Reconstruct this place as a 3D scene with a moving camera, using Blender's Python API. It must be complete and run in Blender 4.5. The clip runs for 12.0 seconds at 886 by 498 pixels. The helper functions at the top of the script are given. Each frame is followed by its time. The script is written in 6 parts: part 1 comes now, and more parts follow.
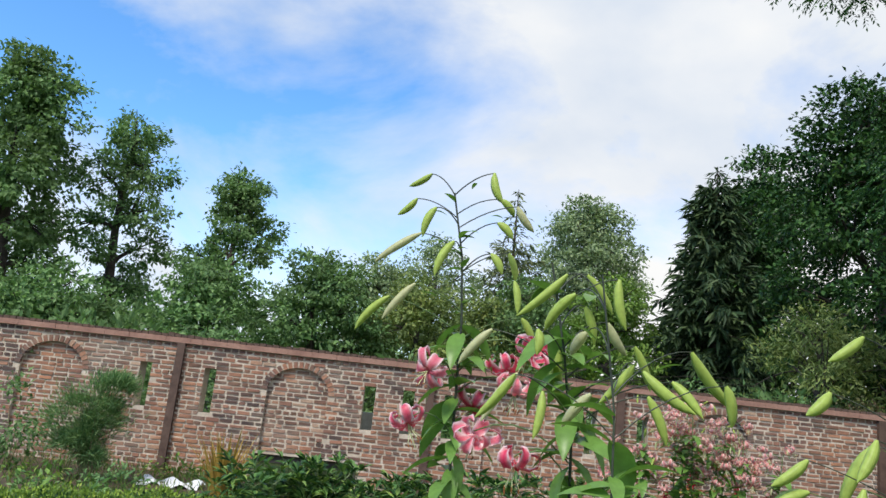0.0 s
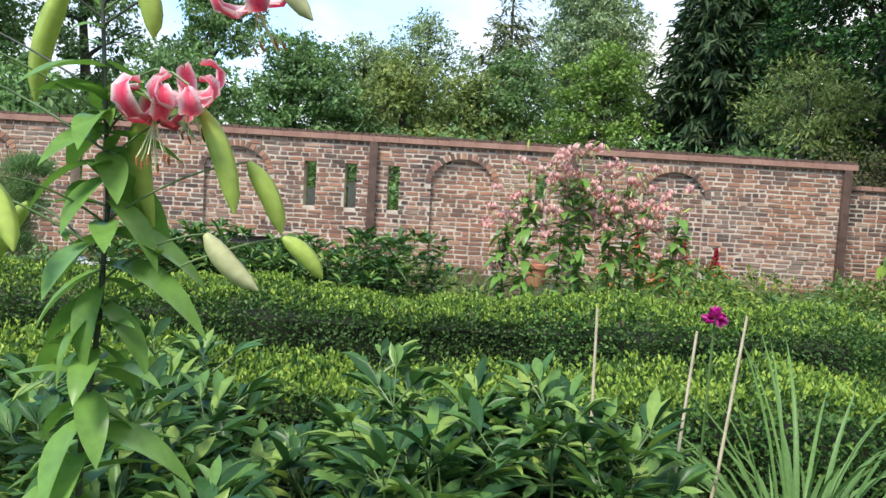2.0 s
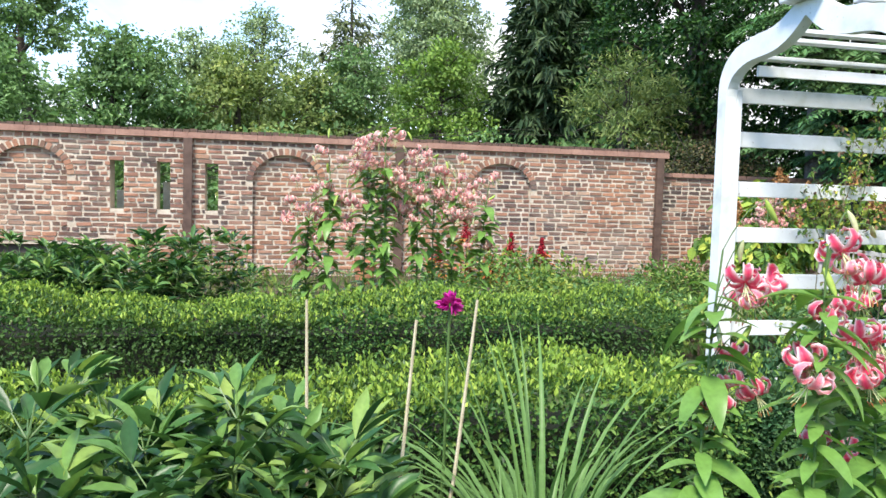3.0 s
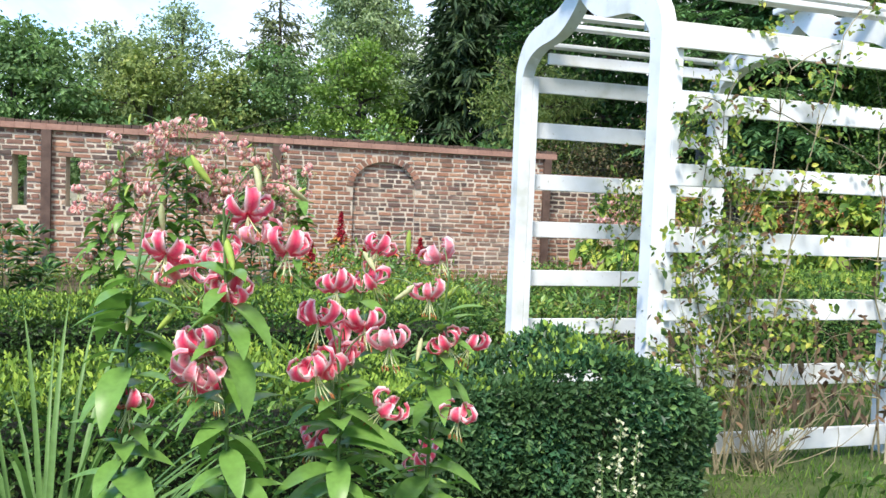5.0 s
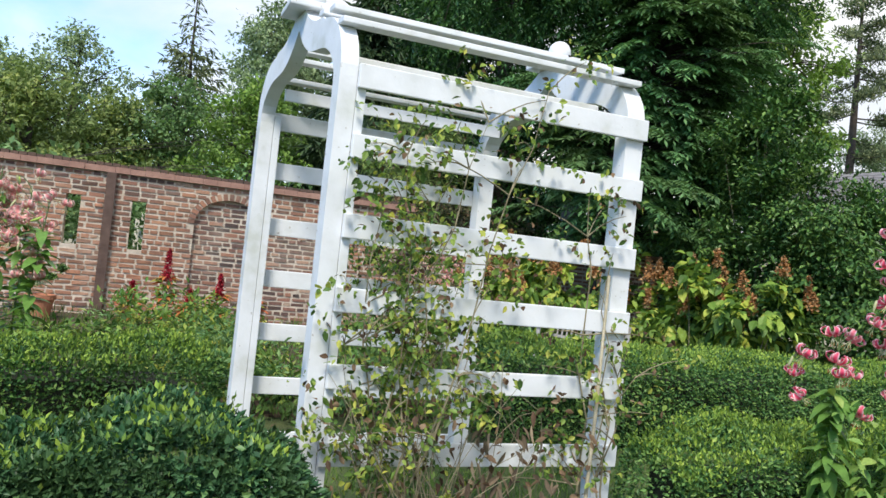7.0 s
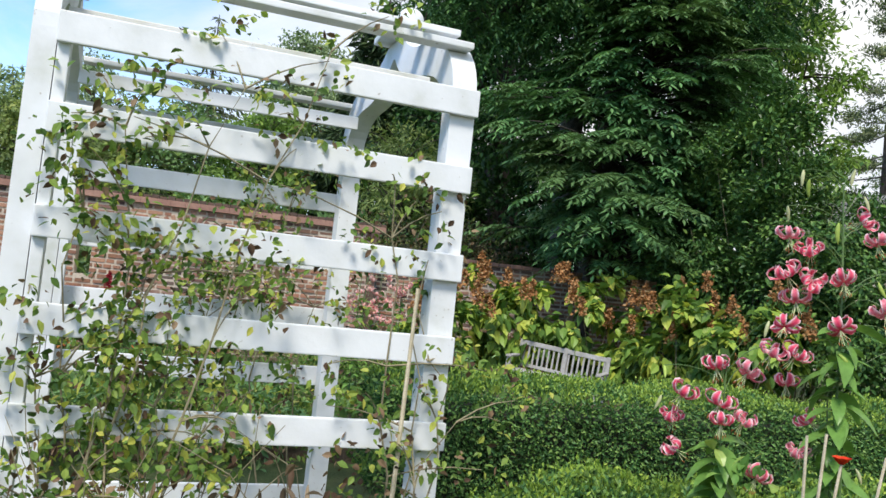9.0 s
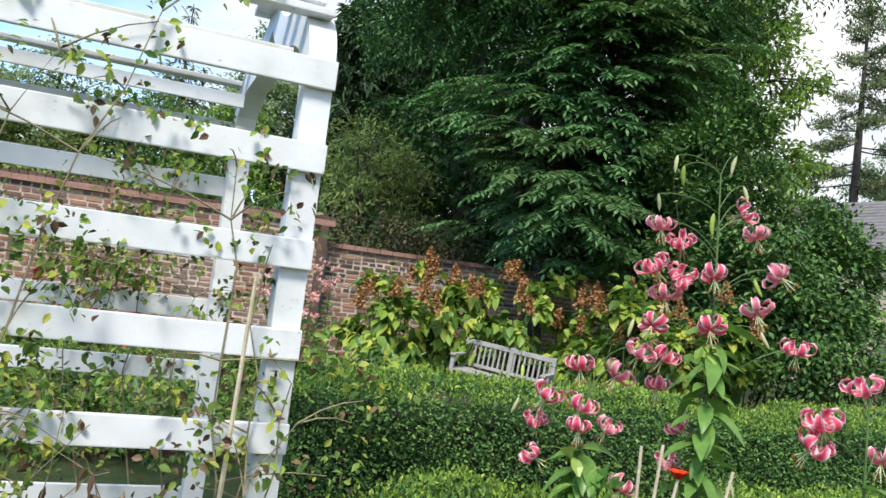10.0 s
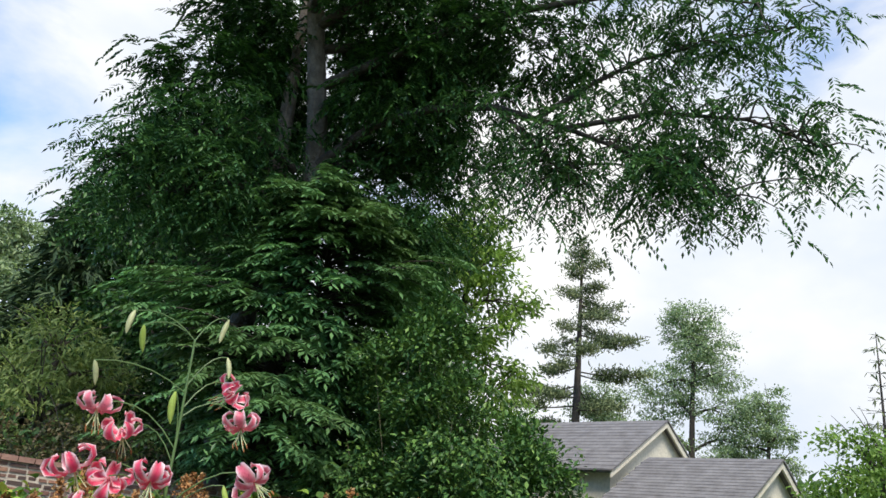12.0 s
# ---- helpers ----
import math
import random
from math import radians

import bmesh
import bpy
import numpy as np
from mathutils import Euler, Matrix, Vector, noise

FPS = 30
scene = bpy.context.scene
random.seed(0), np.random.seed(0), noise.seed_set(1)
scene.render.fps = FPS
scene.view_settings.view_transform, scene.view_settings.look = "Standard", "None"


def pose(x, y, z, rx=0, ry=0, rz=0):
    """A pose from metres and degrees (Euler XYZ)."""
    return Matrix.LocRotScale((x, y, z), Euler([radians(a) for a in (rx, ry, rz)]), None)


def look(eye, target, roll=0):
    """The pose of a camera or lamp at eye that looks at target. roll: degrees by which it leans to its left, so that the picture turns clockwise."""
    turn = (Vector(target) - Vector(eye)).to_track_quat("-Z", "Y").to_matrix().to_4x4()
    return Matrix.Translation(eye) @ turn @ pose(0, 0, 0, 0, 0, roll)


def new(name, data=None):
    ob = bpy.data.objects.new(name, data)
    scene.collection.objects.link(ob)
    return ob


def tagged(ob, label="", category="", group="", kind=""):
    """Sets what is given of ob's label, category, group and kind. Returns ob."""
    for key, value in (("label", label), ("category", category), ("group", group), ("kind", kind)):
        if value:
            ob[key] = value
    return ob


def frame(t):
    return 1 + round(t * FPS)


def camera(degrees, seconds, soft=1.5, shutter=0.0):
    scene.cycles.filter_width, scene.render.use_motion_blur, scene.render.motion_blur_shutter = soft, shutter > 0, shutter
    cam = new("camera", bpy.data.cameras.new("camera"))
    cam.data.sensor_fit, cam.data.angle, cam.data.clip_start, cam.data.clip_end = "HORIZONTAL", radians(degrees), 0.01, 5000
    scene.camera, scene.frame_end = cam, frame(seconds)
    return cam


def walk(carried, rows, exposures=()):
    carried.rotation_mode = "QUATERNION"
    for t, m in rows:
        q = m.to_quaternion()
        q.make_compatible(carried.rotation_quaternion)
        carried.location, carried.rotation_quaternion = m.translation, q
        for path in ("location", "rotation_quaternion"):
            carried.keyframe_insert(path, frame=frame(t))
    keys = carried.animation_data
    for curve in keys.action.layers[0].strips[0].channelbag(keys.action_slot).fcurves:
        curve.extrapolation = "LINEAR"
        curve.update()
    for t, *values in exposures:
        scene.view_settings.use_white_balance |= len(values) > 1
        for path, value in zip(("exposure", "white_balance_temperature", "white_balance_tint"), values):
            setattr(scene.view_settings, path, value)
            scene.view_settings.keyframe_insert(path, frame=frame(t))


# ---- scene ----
cam = camera(60.5, 12.0)
PATH = [
    (0, (-4.313, -4.143, 1.539), (-4.259, -2.186, 1.951), 6.3),
    (0.5, (-4.032, -3.867, 1.609), (-3.977, -1.915, 2.042), 8.4),
    (1, (-3.725, -3.791, 1.575), (-3.684, -1.838, 2.007), 7.9),
    (1.5, (-3.309, -3.671, 1.465), (-3.376, -1.678, 1.62), 4.4),
    (2, (-2.942, -3.52, 1.335), (-2.897, -1.525, 1.198), 3.4),
    (2.5, (-2.723, -3.346, 1.255), (-2.381, -1.386, 1.051), 1.9),
    (2.7, (-2.621, -3.285, 1.272), (-2.219, -1.335, 1.096), 1.2),
    (4.5, (-1.691, -3.16, 1.31), (-1.253, -1.209, 1.282), 4.1),
    (5, (-1.356, -3.215, 1.233), (-0.805, -1.295, 1.129), 2.2),
    (5.5, (-1.018, -3.331, 1.286), (-0.454, -1.415, 1.175), 1.5),
    (6, (-0.76, -3.334, 1.311), (-0.129, -1.437, 1.241), 2.7),
    (6.5, (-0.441, -3.265, 1.372), (0.309, -1.411, 1.401), 6.2),
    (7, (-0.098, -3.203, 1.315), (0.637, -1.344, 1.358), 6.0),
    (7.2, (0.045, -3.155, 1.302), (0.77, -1.291, 1.324), 6.0),
    (8.8, (1.07, -2.815, 1.356), (1.73, -0.932, 1.474), 5.8),
    (9, (1.19, -2.79, 1.35), (1.825, -0.896, 1.46), 6.0),
    (9.5, (1.433, -2.8, 1.306), (2.08, -0.908, 1.371), 5.6),
    (10, (1.716, -2.707, 1.374), (2.399, -0.831, 1.486), 7.2),
    (10.5, (1.971, -2.635, 1.379), (2.629, -0.753, 1.536), 8.3),
    (11, (2.272, -2.564, 1.462), (2.923, -0.708, 1.825), 9.8),
    (11.5, (2.512, -2.469, 1.515), (3.444, -0.837, 2.199), 12.2),
    (12, (2.786, -2.528, 1.472), (3.879, -1.018, 2.195), 7.1),
]
walk(cam, [(t, look(eye, target, roll)) for t, eye, target, roll in PATH],
     exposures=[(0, -0.15), (1.2, -0.15), (2.0, 0.36), (2.5, 0.76), (4.5, 0.5), (5.5, 0.66), (6.5, 0.12), (8.9, 0.05), (9.6, 0.18), (10.5, 0.18), (11.1, 0.28), (11.6, 0.18), (12, 0.02)])

# ---- world and sun ----
SUN_EL, SUN_AZ = radians(52), radians(215)
world = bpy.data.worlds.new("sky")
scene.world = world
world.use_nodes = True
wn, wl = world.node_tree.nodes, world.node_tree.links
wn.clear()
w_out = wn.new("ShaderNodeOutputWorld")
w_sky = wn.new("ShaderNodeTexSky")
w_sky.sky_type = "NISHITA"
w_sky.sun_disc = False
w_sky.dust_density, w_sky.ozone_density = 0.0, 4.0
w_sky.sun_elevation, w_sky.sun_rotation = SUN_EL, SUN_AZ
w_bg = wn.new("ShaderNodeBackground")
w_bg.inputs["Strength"].default_value = 0.15
w_cloud = wn.new("ShaderNodeBackground")
w_cloud.inputs["Strength"].default_value = 1.05
w_mix = wn.new("ShaderNodeMixShader")
w_co = wn.new("ShaderNodeTexCoord")
w_map = wn.new("ShaderNodeMapping")
w_map.inputs["Scale"].default_value = (1.0, 1.0, 1.7)
w_map.inputs["Location"].default_value = (1.9, 0.7, 3.1)
w_n1 = wn.new("ShaderNodeTexNoise")
w_n1.inputs["Scale"].default_value, w_n1.inputs["Detail"].default_value, w_n1.inputs["Roughness"].default_value = 2.1, 9, 0.56
w_n1.inputs["Distortion"].default_value = 0.35
w_r1 = wn.new("ShaderNodeValToRGB")
w_r1.color_ramp.elements[0].position, w_r1.color_ramp.elements[1].position = 0.35, 0.58
w_n2 = wn.new("ShaderNodeTexNoise")
w_n2.inputs["Scale"].default_value, w_n2.inputs["Detail"].default_value = 2.6, 6
w_r2 = wn.new("ShaderNodeValToRGB")
w_r2.color_ramp.elements[0].position, w_r2.color_ramp.elements[0].color = 0.36, (0.74, 0.82, 0.94, 1)
w_r2.color_ramp.elements[1].position, w_r2.color_ramp.elements[1].color = 0.60, (1.04, 1.04, 1.03, 1)
wl.new(w_co.outputs["Generated"], w_map.inputs["Vector"])
wl.new(w_map.outputs["Vector"], w_n1.inputs["Vector"])
wl.new(w_map.outputs["Vector"], w_n2.inputs["Vector"])
w_sep = wn.new("ShaderNodeSeparateXYZ")
w_bias = wn.new("ShaderNodeMath")
w_bias.operation = "MULTIPLY_ADD"
w_bias.inputs[1].default_value = 0.2
wl.new(w_co.outputs["Generated"], w_sep.inputs["Vector"])
wl.new(w_sep.outputs["X"], w_bias.inputs[0])
wl.new(w_n1.outputs["Fac"], w_bias.inputs[2])
# clouds close up towards the horizon
w_low = wn.new("ShaderNodeMath")
w_low.operation = "MULTIPLY_ADD"
w_low.inputs[1].default_value, w_low.inputs[2].default_value = -0.45, 0.16
w_max = wn.new("ShaderNodeMath")
w_max.operation = "MAXIMUM"
w_max.inputs[1].default_value = 0.0
w_sum = wn.new("ShaderNodeMath")
wl.new(w_sep.outputs["Z"], w_low.inputs[0])
wl.new(w_low.outputs[0], w_max.inputs[0])
wl.new(w_max.outputs[0], w_sum.inputs[0])
wl.new(w_bias.outputs[0], w_sum.inputs[1])
w_dir = wn.new("ShaderNodeVectorMath")
w_dir.operation = "DOT_PRODUCT"
w_dir.inputs[1].default_value = Vector((-0.24, 0.86, 0.45)).normalized()
wl.new(w_co.outputs["Generated"], w_dir.inputs[0])
w_clear = wn.new("ShaderNodeMapRange")
w_clear.interpolation_type = "SMOOTHSTEP"
for k, v in (("From Min", 0.93), ("From Max", 1.0), ("To Min", 0.0), ("To Max", -0.09)):
    w_clear.inputs[k].default_value = v
w_open = wn.new("ShaderNodeMath")
wl.new(w_dir.outputs["Value"], w_clear.inputs["Value"])
wl.new(w_clear.outputs["Result"], w_open.inputs[0])
wl.new(w_sum.outputs[0], w_open.inputs[1])
wl.new(w_open.outputs[0], w_r1.inputs["Fac"])
wl.new(w_n2.outputs["Fac"], w_r2.inputs["Fac"])
wl.new(w_r2.outputs["Color"], w_cloud.inputs["Color"])
w_hue = wn.new("ShaderNodeHueSaturation")
w_hue.inputs["Saturation"].default_value, w_hue.inputs["Value"].default_value = 1.2, 2.0
wl.new(w_sky.outputs["Color"], w_hue.inputs["Color"])
wl.new(w_hue.outputs["Color"], w_bg.inputs["Color"])
wl.new(w_r1.outputs["Color"], w_mix.inputs["Fac"])
wl.new(w_bg.outputs["Background"], w_mix.inputs[1])
wl.new(w_cloud.outputs["Background"], w_mix.inputs[2])
wl.new(w_mix.outputs["Shader"], w_out.inputs["Surface"])

sun = new("sun", bpy.data.lights.new("sun", "SUN"))
sun.data.energy, sun.data.angle, sun.data.color = 4.3, radians(16), (1.0, 0.93, 0.82)
SUN_DIR = Vector((math.sin(SUN_AZ) * math.cos(SUN_EL), math.cos(SUN_AZ) * math.cos(SUN_EL), math.sin(SUN_EL)))
sun.matrix_world = look(SUN_DIR * 60, (0, 0, 0))


# ---- materials ----
def material(name):
    m = bpy.data.materials.new(name)
    m.use_nodes = True
    return m, m.node_tree.nodes, m.node_tree.links, m.node_tree.nodes["Principled BSDF"]


def noise_node(n, l, scale, detail=4.0, rough=0.55, coord="Object"):
    co = n.new("ShaderNodeTexCoord")
    tex = n.new("ShaderNodeTexNoise")
    tex.inputs["Scale"].default_value, tex.inputs["Detail"].default_value, tex.inputs["Roughness"].default_value = scale, detail, rough
    l.new(co.outputs[coord], tex.inputs["Vector"])
    return tex


def ramp(n, l, source, stops):
    r = n.new("ShaderNodeValToRGB")
    el = r.color_ramp.elements
    while len(el) < len(stops):
        el.new(0.5)
    for e, (p, c) in zip(el, stops):
        e.position, e.color = p, (*c, 1)
    l.new(source, r.inputs["Fac"])
    return r.outputs["Color"]


def blend(n, l, fac, a, b, kind="MIX"):
    m = n.new("ShaderNodeMix")
    m.data_type, m.blend_type = "RGBA", kind
    for socket, value in ((m.inputs[0], fac), (m.inputs[6], a), (m.inputs[7], b)):
        if isinstance(value, (int, float)):
            socket.default_value = value
        elif isinstance(value, tuple):
            socket.default_value = (*value, 1)
        else:
            l.new(value, socket)
    return m.outputs[2]


def bump(n, l, bsdf, height, strength, distance=0.01):
    b = n.new("ShaderNodeBump")
    b.inputs["Strength"].default_value, b.inputs["Distance"].default_value = strength, distance
    l.new(height, b.inputs["Height"])
    l.new(b.outputs["Normal"], bsdf.inputs["Normal"])


LEAF = (1.5, 1.58, 1.32)


def leaf_material(name, stops, rough=0.5, through_light=0.25, patch=None, patch_scale=1.2):
    """Leaves: a colour for each leaf, slow patches over the plant, some light through the blade."""
    m, n, l, bsdf = material(name)
    stops = [(c[0] * LEAF[0], c[1] * LEAF[1], c[2] * LEAF[2]) for c in stops] if max(c[1] / c[0] for c in stops) > 1.2 else stops
    geo = n.new("ShaderNodeNewGeometry")
    stops = [tuple(v * 0.6 for v in stops[0])] + stops
    step = 1.0 / (len(stops) - 1)
    col = ramp(n, l, geo.outputs["Random Per Island"], [(i * step, c) for i, c in enumerate(stops)])
    big = noise_node(n, l, patch_scale, 3)
    col = blend(n, l, ramp(n, l, big.outputs["Fac"], [(0.4, (0, 0, 0)), (0.62, (1, 1, 1))]), col, patch or tuple(c * 0.72 for c in stops[0])) if patch else col
    fine = noise_node(n, l, 60, 2)
    col = blend(n, l, 0.35, col, ramp(n, l, fine.outputs["Fac"], [(0.3, (0.55, 0.55, 0.55)), (0.7, (1.25, 1.25, 1.25))]), "MULTIPLY")
    l.new(col, bsdf.inputs["Base Color"])
    bsdf.inputs["Roughness"].default_value = rough
    bsdf.inputs["Specular IOR Level"].default_value = 0.22
    tr = n.new("ShaderNodeBsdfTranslucent")
    l.new(blend(n, l, 0.6, col, (0.85, 1.0, 0.35), "MULTIPLY"), tr.inputs["Color"])
    mix = n.new("ShaderNodeMixShader")
    mix.inputs[0].default_value = through_light
    l.new(bsdf.outputs["BSDF"], mix.inputs[1])
    l.new(tr.outputs["BSDF"], mix.inputs[2])
    l.new(mix.outputs["Shader"], n["Material Output"].inputs["Surface"])
    return m


def plain(name, a, b, scale, rough=0.7, bump_strength=0.3, metal=0.0, fine_scale=None, distance=0.01):
    m, n, l, bsdf = material(name)
    tex = noise_node(n, l, scale, 6)
    fine = noise_node(n, l, fine_scale or scale * 9, 3)
    col = ramp(n, l, tex.outputs["Fac"], [(0.3, a), (0.7, b)])
    col = blend(n, l, 0.5, col, ramp(n, l, fine.outputs["Fac"], [(0.3, (0.7, 0.7, 0.7)), (0.7, (1.15, 1.15, 1.15))]), "MULTIPLY")
    l.new(col, bsdf.inputs["Base Color"])
    bsdf.inputs["Roughness"].default_value, bsdf.inputs["Metallic"].default_value = rough, metal
    bump(n, l, bsdf, fine.outputs["Fac"], bump_strength, distance)
    return m


def brick_material(name, by_object):
    m, n, l, bsdf = material(name)
    if by_object:
        info = n.new("ShaderNodeObjectInfo").outputs["Random"]
    else:
        info = n.new("ShaderNodeNewGeometry").outputs["Random Per Island"]
    col = ramp(n, l, info, [(0.0, (0.07, 0.05, 0.046)), (0.25, (0.13, 0.08, 0.068)), (0.5, (0.20, 0.108, 0.083)), (0.75, (0.28, 0.14, 0.10)),
                            (0.92, (0.36, 0.18, 0.115)), (1.0, (0.42, 0.31, 0.23))])
    co = n.new("ShaderNodeNewGeometry")
    big = n.new("ShaderNodeTexNoise")
    big.inputs["Scale"].default_value, big.inputs["Detail"].default_value = 0.7, 4
    l.new(co.outputs["Position"], big.inputs["Vector"])
    fine = n.new("ShaderNodeTexNoise")
    fine.inputs["Scale"].default_value, fine.inputs["Detail"].default_value = 45, 5
    l.new(co.outputs["Position"], fine.inputs["Vector"])
    col = blend(n, l, ramp(n, l, big.outputs["Fac"], [(0.45, (0, 0, 0)), (0.72, (0.55, 0.55, 0.55))]), col, (0.52, 0.24, 0.12))
    col = blend(n, l, 0.6, col, ramp(n, l, fine.outputs["Fac"], [(0.3, (0.6, 0.6, 0.6)), (0.7, (1.2, 1.2, 1.2))]), "MULTIPLY")
    lime = n.new("ShaderNodeTexNoise")
    lime.inputs["Scale"].default_value, lime.inputs["Detail"].default_value = 1.7, 6
    l.new(co.outputs["Position"], lime.inputs["Vector"])
    col = blend(n, l, ramp(n, l, lime.outputs["Fac"], [(0.52, (0, 0, 0)), (0.72, (0.3, 0.3, 0.3))]), col, (0.50, 0.42, 0.33))
    col = blend(n, l, ramp(n, l, lime.outputs["Fac"], [(0.3, (0.5, 0.5, 0.5)), (0.44, (0, 0, 0))]), col, (0.11, 0.075, 0.06))
    l.new(col, bsdf.inputs["Base Color"])
    bsdf.inputs["Roughness"].default_value = 0.9
    bump(n, l, bsdf, fine.outputs["Fac"], 0.5, 0.006)
    return m


def paint_material():
    """White exterior paint: grain along the boards, grey-green dirt, flaked spots."""
    m, n, l, bsdf = material("white_paint")
    geo = n.new("ShaderNodeNewGeometry")
    big = n.new("ShaderNodeTexNoise")
    big.inputs["Scale"].default_value, big.inputs["Detail"].default_value = 5, 7
    l.new(geo.outputs["Position"], big.inputs["Vector"])
    fine = n.new("ShaderNodeTexNoise")
    fine.inputs["Scale"].default_value, fine.inputs["Detail"].default_value = 38, 5
    l.new(geo.outputs["Position"], fine.inputs["Vector"])
    col = ramp(n, l, big.outputs["Fac"], [(0.28, (0.56, 0.58, 0.54)), (0.42, (0.69, 0.71, 0.72)), (0.6, (0.76, 0.78, 0.80))])
    col = blend(n, l, ramp(n, l, fine.outputs["Fac"], [(0.67, (0, 0, 0)), (0.74, (0.75, 0.75, 0.75))]), col, (0.34, 0.31, 0.26))
    l.new(col, bsdf.inputs["Base Color"])
    bsdf.inputs["Roughness"].default_value = 0.55
    bump(n, l, bsdf, fine.outputs["Fac"], 0.25, 0.004)
    return m


def petal_material(name, deep, pale):
    m, n, l, bsdf = material(name)
    co = n.new("ShaderNodeUVMap")
    sep = n.new("ShaderNodeSeparateXYZ")
    l.new(co.outputs["UV"], sep.inputs["Vector"])
    edge = n.new("ShaderNodeMath")
    edge.operation = "SUBTRACT"
    edge.inputs[1].default_value = 0.5
    l.new(sep.outputs["X"], edge.inputs[0])
    ab = n.new("ShaderNodeMath")
    ab.operation = "ABSOLUTE"
    l.new(edge.outputs[0], ab.inputs[0])
    spot = noise_node(n, l, 190, 2)
    info = n.new("ShaderNodeObjectInfo")
    col = ramp(n, l, ab.outputs[0], [(0.0, deep), (0.25, tuple(0.85 * a + 0.15 * b for a, b in zip(deep, pale))), (0.36, tuple(0.45 * a + 0.55 * b for a, b in zip(deep, pale))), (0.445, pale)])
    col = blend(n, l, ramp(n, l, info.outputs["Random"], [(0.6, (0, 0, 0)), (1.0, (0.28, 0.28, 0.28))]), col, pale)
    col = blend(n, l, ramp(n, l, spot.outputs["Fac"], [(0.62, (0, 0, 0)), (0.68, (0.6, 0.6, 0.6))]), col, tuple(c * 0.6 for c in deep))
    l.new(col, bsdf.inputs["Base Color"])
    bsdf.inputs["Roughness"].default_value = 0.45
    tr = n.new("ShaderNodeBsdfTranslucent")
    l.new(col, tr.inputs["Color"])
    mix = n.new("ShaderNodeMixShader")
    mix.inputs[0].default_value = 0.3
    l.new(bsdf.outputs["BSDF"], mix.inputs[1])
    l.new(tr.outputs["BSDF"], mix.inputs[2])
    l.new(mix.outputs["Shader"], n["Material Output"].inputs["Surface"])
    return m


BRICK = brick_material("brick_piece", True)
BRICK_JOINED = brick_material("brick_joined", False)
MORTAR = plain("mortar", (0.44, 0.37, 0.29), (0.64, 0.56, 0.46), 3, 0.95, 0.5)
COPING = plain("coping_brick", (0.25, 0.135, 0.105), (0.40, 0.24, 0.185), 2.2, 0.9, 0.4)
COPING_TOP = plain("coping_top", (0.06, 0.045, 0.038), (0.15, 0.095, 0.07), 3.5, 0.95, 0.6)
RUST = plain("brown_steel", (0.07, 0.04, 0.03), (0.13, 0.08, 0.06), 8, 0.7, 0.3)
PAINT = paint_material()
SOIL = plain("soil", (0.05, 0.035, 0.022), (0.12, 0.085, 0.05), 4, 0.95, 0.8, fine_scale=50, distance=0.03)
BARK = plain("bark", (0.075, 0.064, 0.052), (0.18, 0.155, 0.13), 5, 0.95, 0.9, fine_scale=26, distance=0.03)
BARK_DARK = plain("dark_bark", (0.035, 0.03, 0.025), (0.08, 0.065, 0.055), 5, 0.95, 0.8, fine_scale=20, distance=0.03)
TEAK = plain("weathered_teak", (0.27, 0.26, 0.24), (0.42, 0.41, 0.39), 9, 0.8, 0.4)
TERRA = plain("terracotta", (0.38, 0.15, 0.08), (0.5, 0.22, 0.12), 10, 0.85, 0.3)
STAKE = plain("bleached_stem", (0.42, 0.36, 0.24), (0.6, 0.53, 0.38), 20, 0.8, 0.3)
TWIG = plain("dry_twig", (0.15, 0.13, 0.075), (0.32, 0.28, 0.17), 20, 0.85, 0.3)
STEM = plain("green_stem", (0.06, 0.12, 0.03), (0.12, 0.20, 0.06), 12, 0.5, 0.1)
STEM_DARK = plain("dark_stem", (0.025, 0.035, 0.025), (0.06, 0.075, 0.045), 12, 0.5, 0.1)
SHINGLE = plain("grey_shingle", (0.13, 0.122, 0.122), (0.22, 0.212, 0.212), 2.5, 0.9, 0.5, fine_scale=14)
STUCCO = plain("cream_siding", (0.62, 0.57, 0.46), (0.72, 0.67, 0.56), 1.5, 0.85, 0.2)
WHITE_SHEET = plain("white_plastic", (0.6, 0.62, 0.64), (0.85, 0.86, 0.88), 6, 0.4, 0.4)
DARK_GAP = plain("dark_timber", (0.05, 0.045, 0.04), (0.10, 0.09, 0.08), 3, 0.9, 0.4)
PALE_STAND_IN = plain("pale_stand_in", (0.6, 0.56, 0.46), (0.8, 0.77, 0.68), 6, 0.85, 0.3)

L_BOX = leaf_material("boxwood_leaf", [(0.022, 0.06, 0.022), (0.05, 0.115, 0.038), (0.09, 0.165, 0.048), (0.15, 0.22, 0.06)], 0.42, 0.24, (0.07, 0.135, 0.04), 1.6)
L_BOX_BLUE = leaf_material("blue_boxwood_leaf", [(0.016, 0.052, 0.03), (0.034, 0.09, 0.05), (0.066, 0.14, 0.072), (0.13, 0.215, 0.08)], 0.4, 0.22, (0.06, 0.12, 0.045), 3.5)
L_BOX_PALE = leaf_material("pale_boxwood_leaf", [(0.035, 0.085, 0.035), (0.075, 0.155, 0.055), (0.125, 0.215, 0.075), (0.19, 0.27, 0.09)], 0.42, 0.26)
L_BOX_TIP = leaf_material("boxwood_new_leaf", [(0.105, 0.17, 0.035), (0.18, 0.26, 0.05), (0.28, 0.34, 0.07)], 0.45, 0.25)
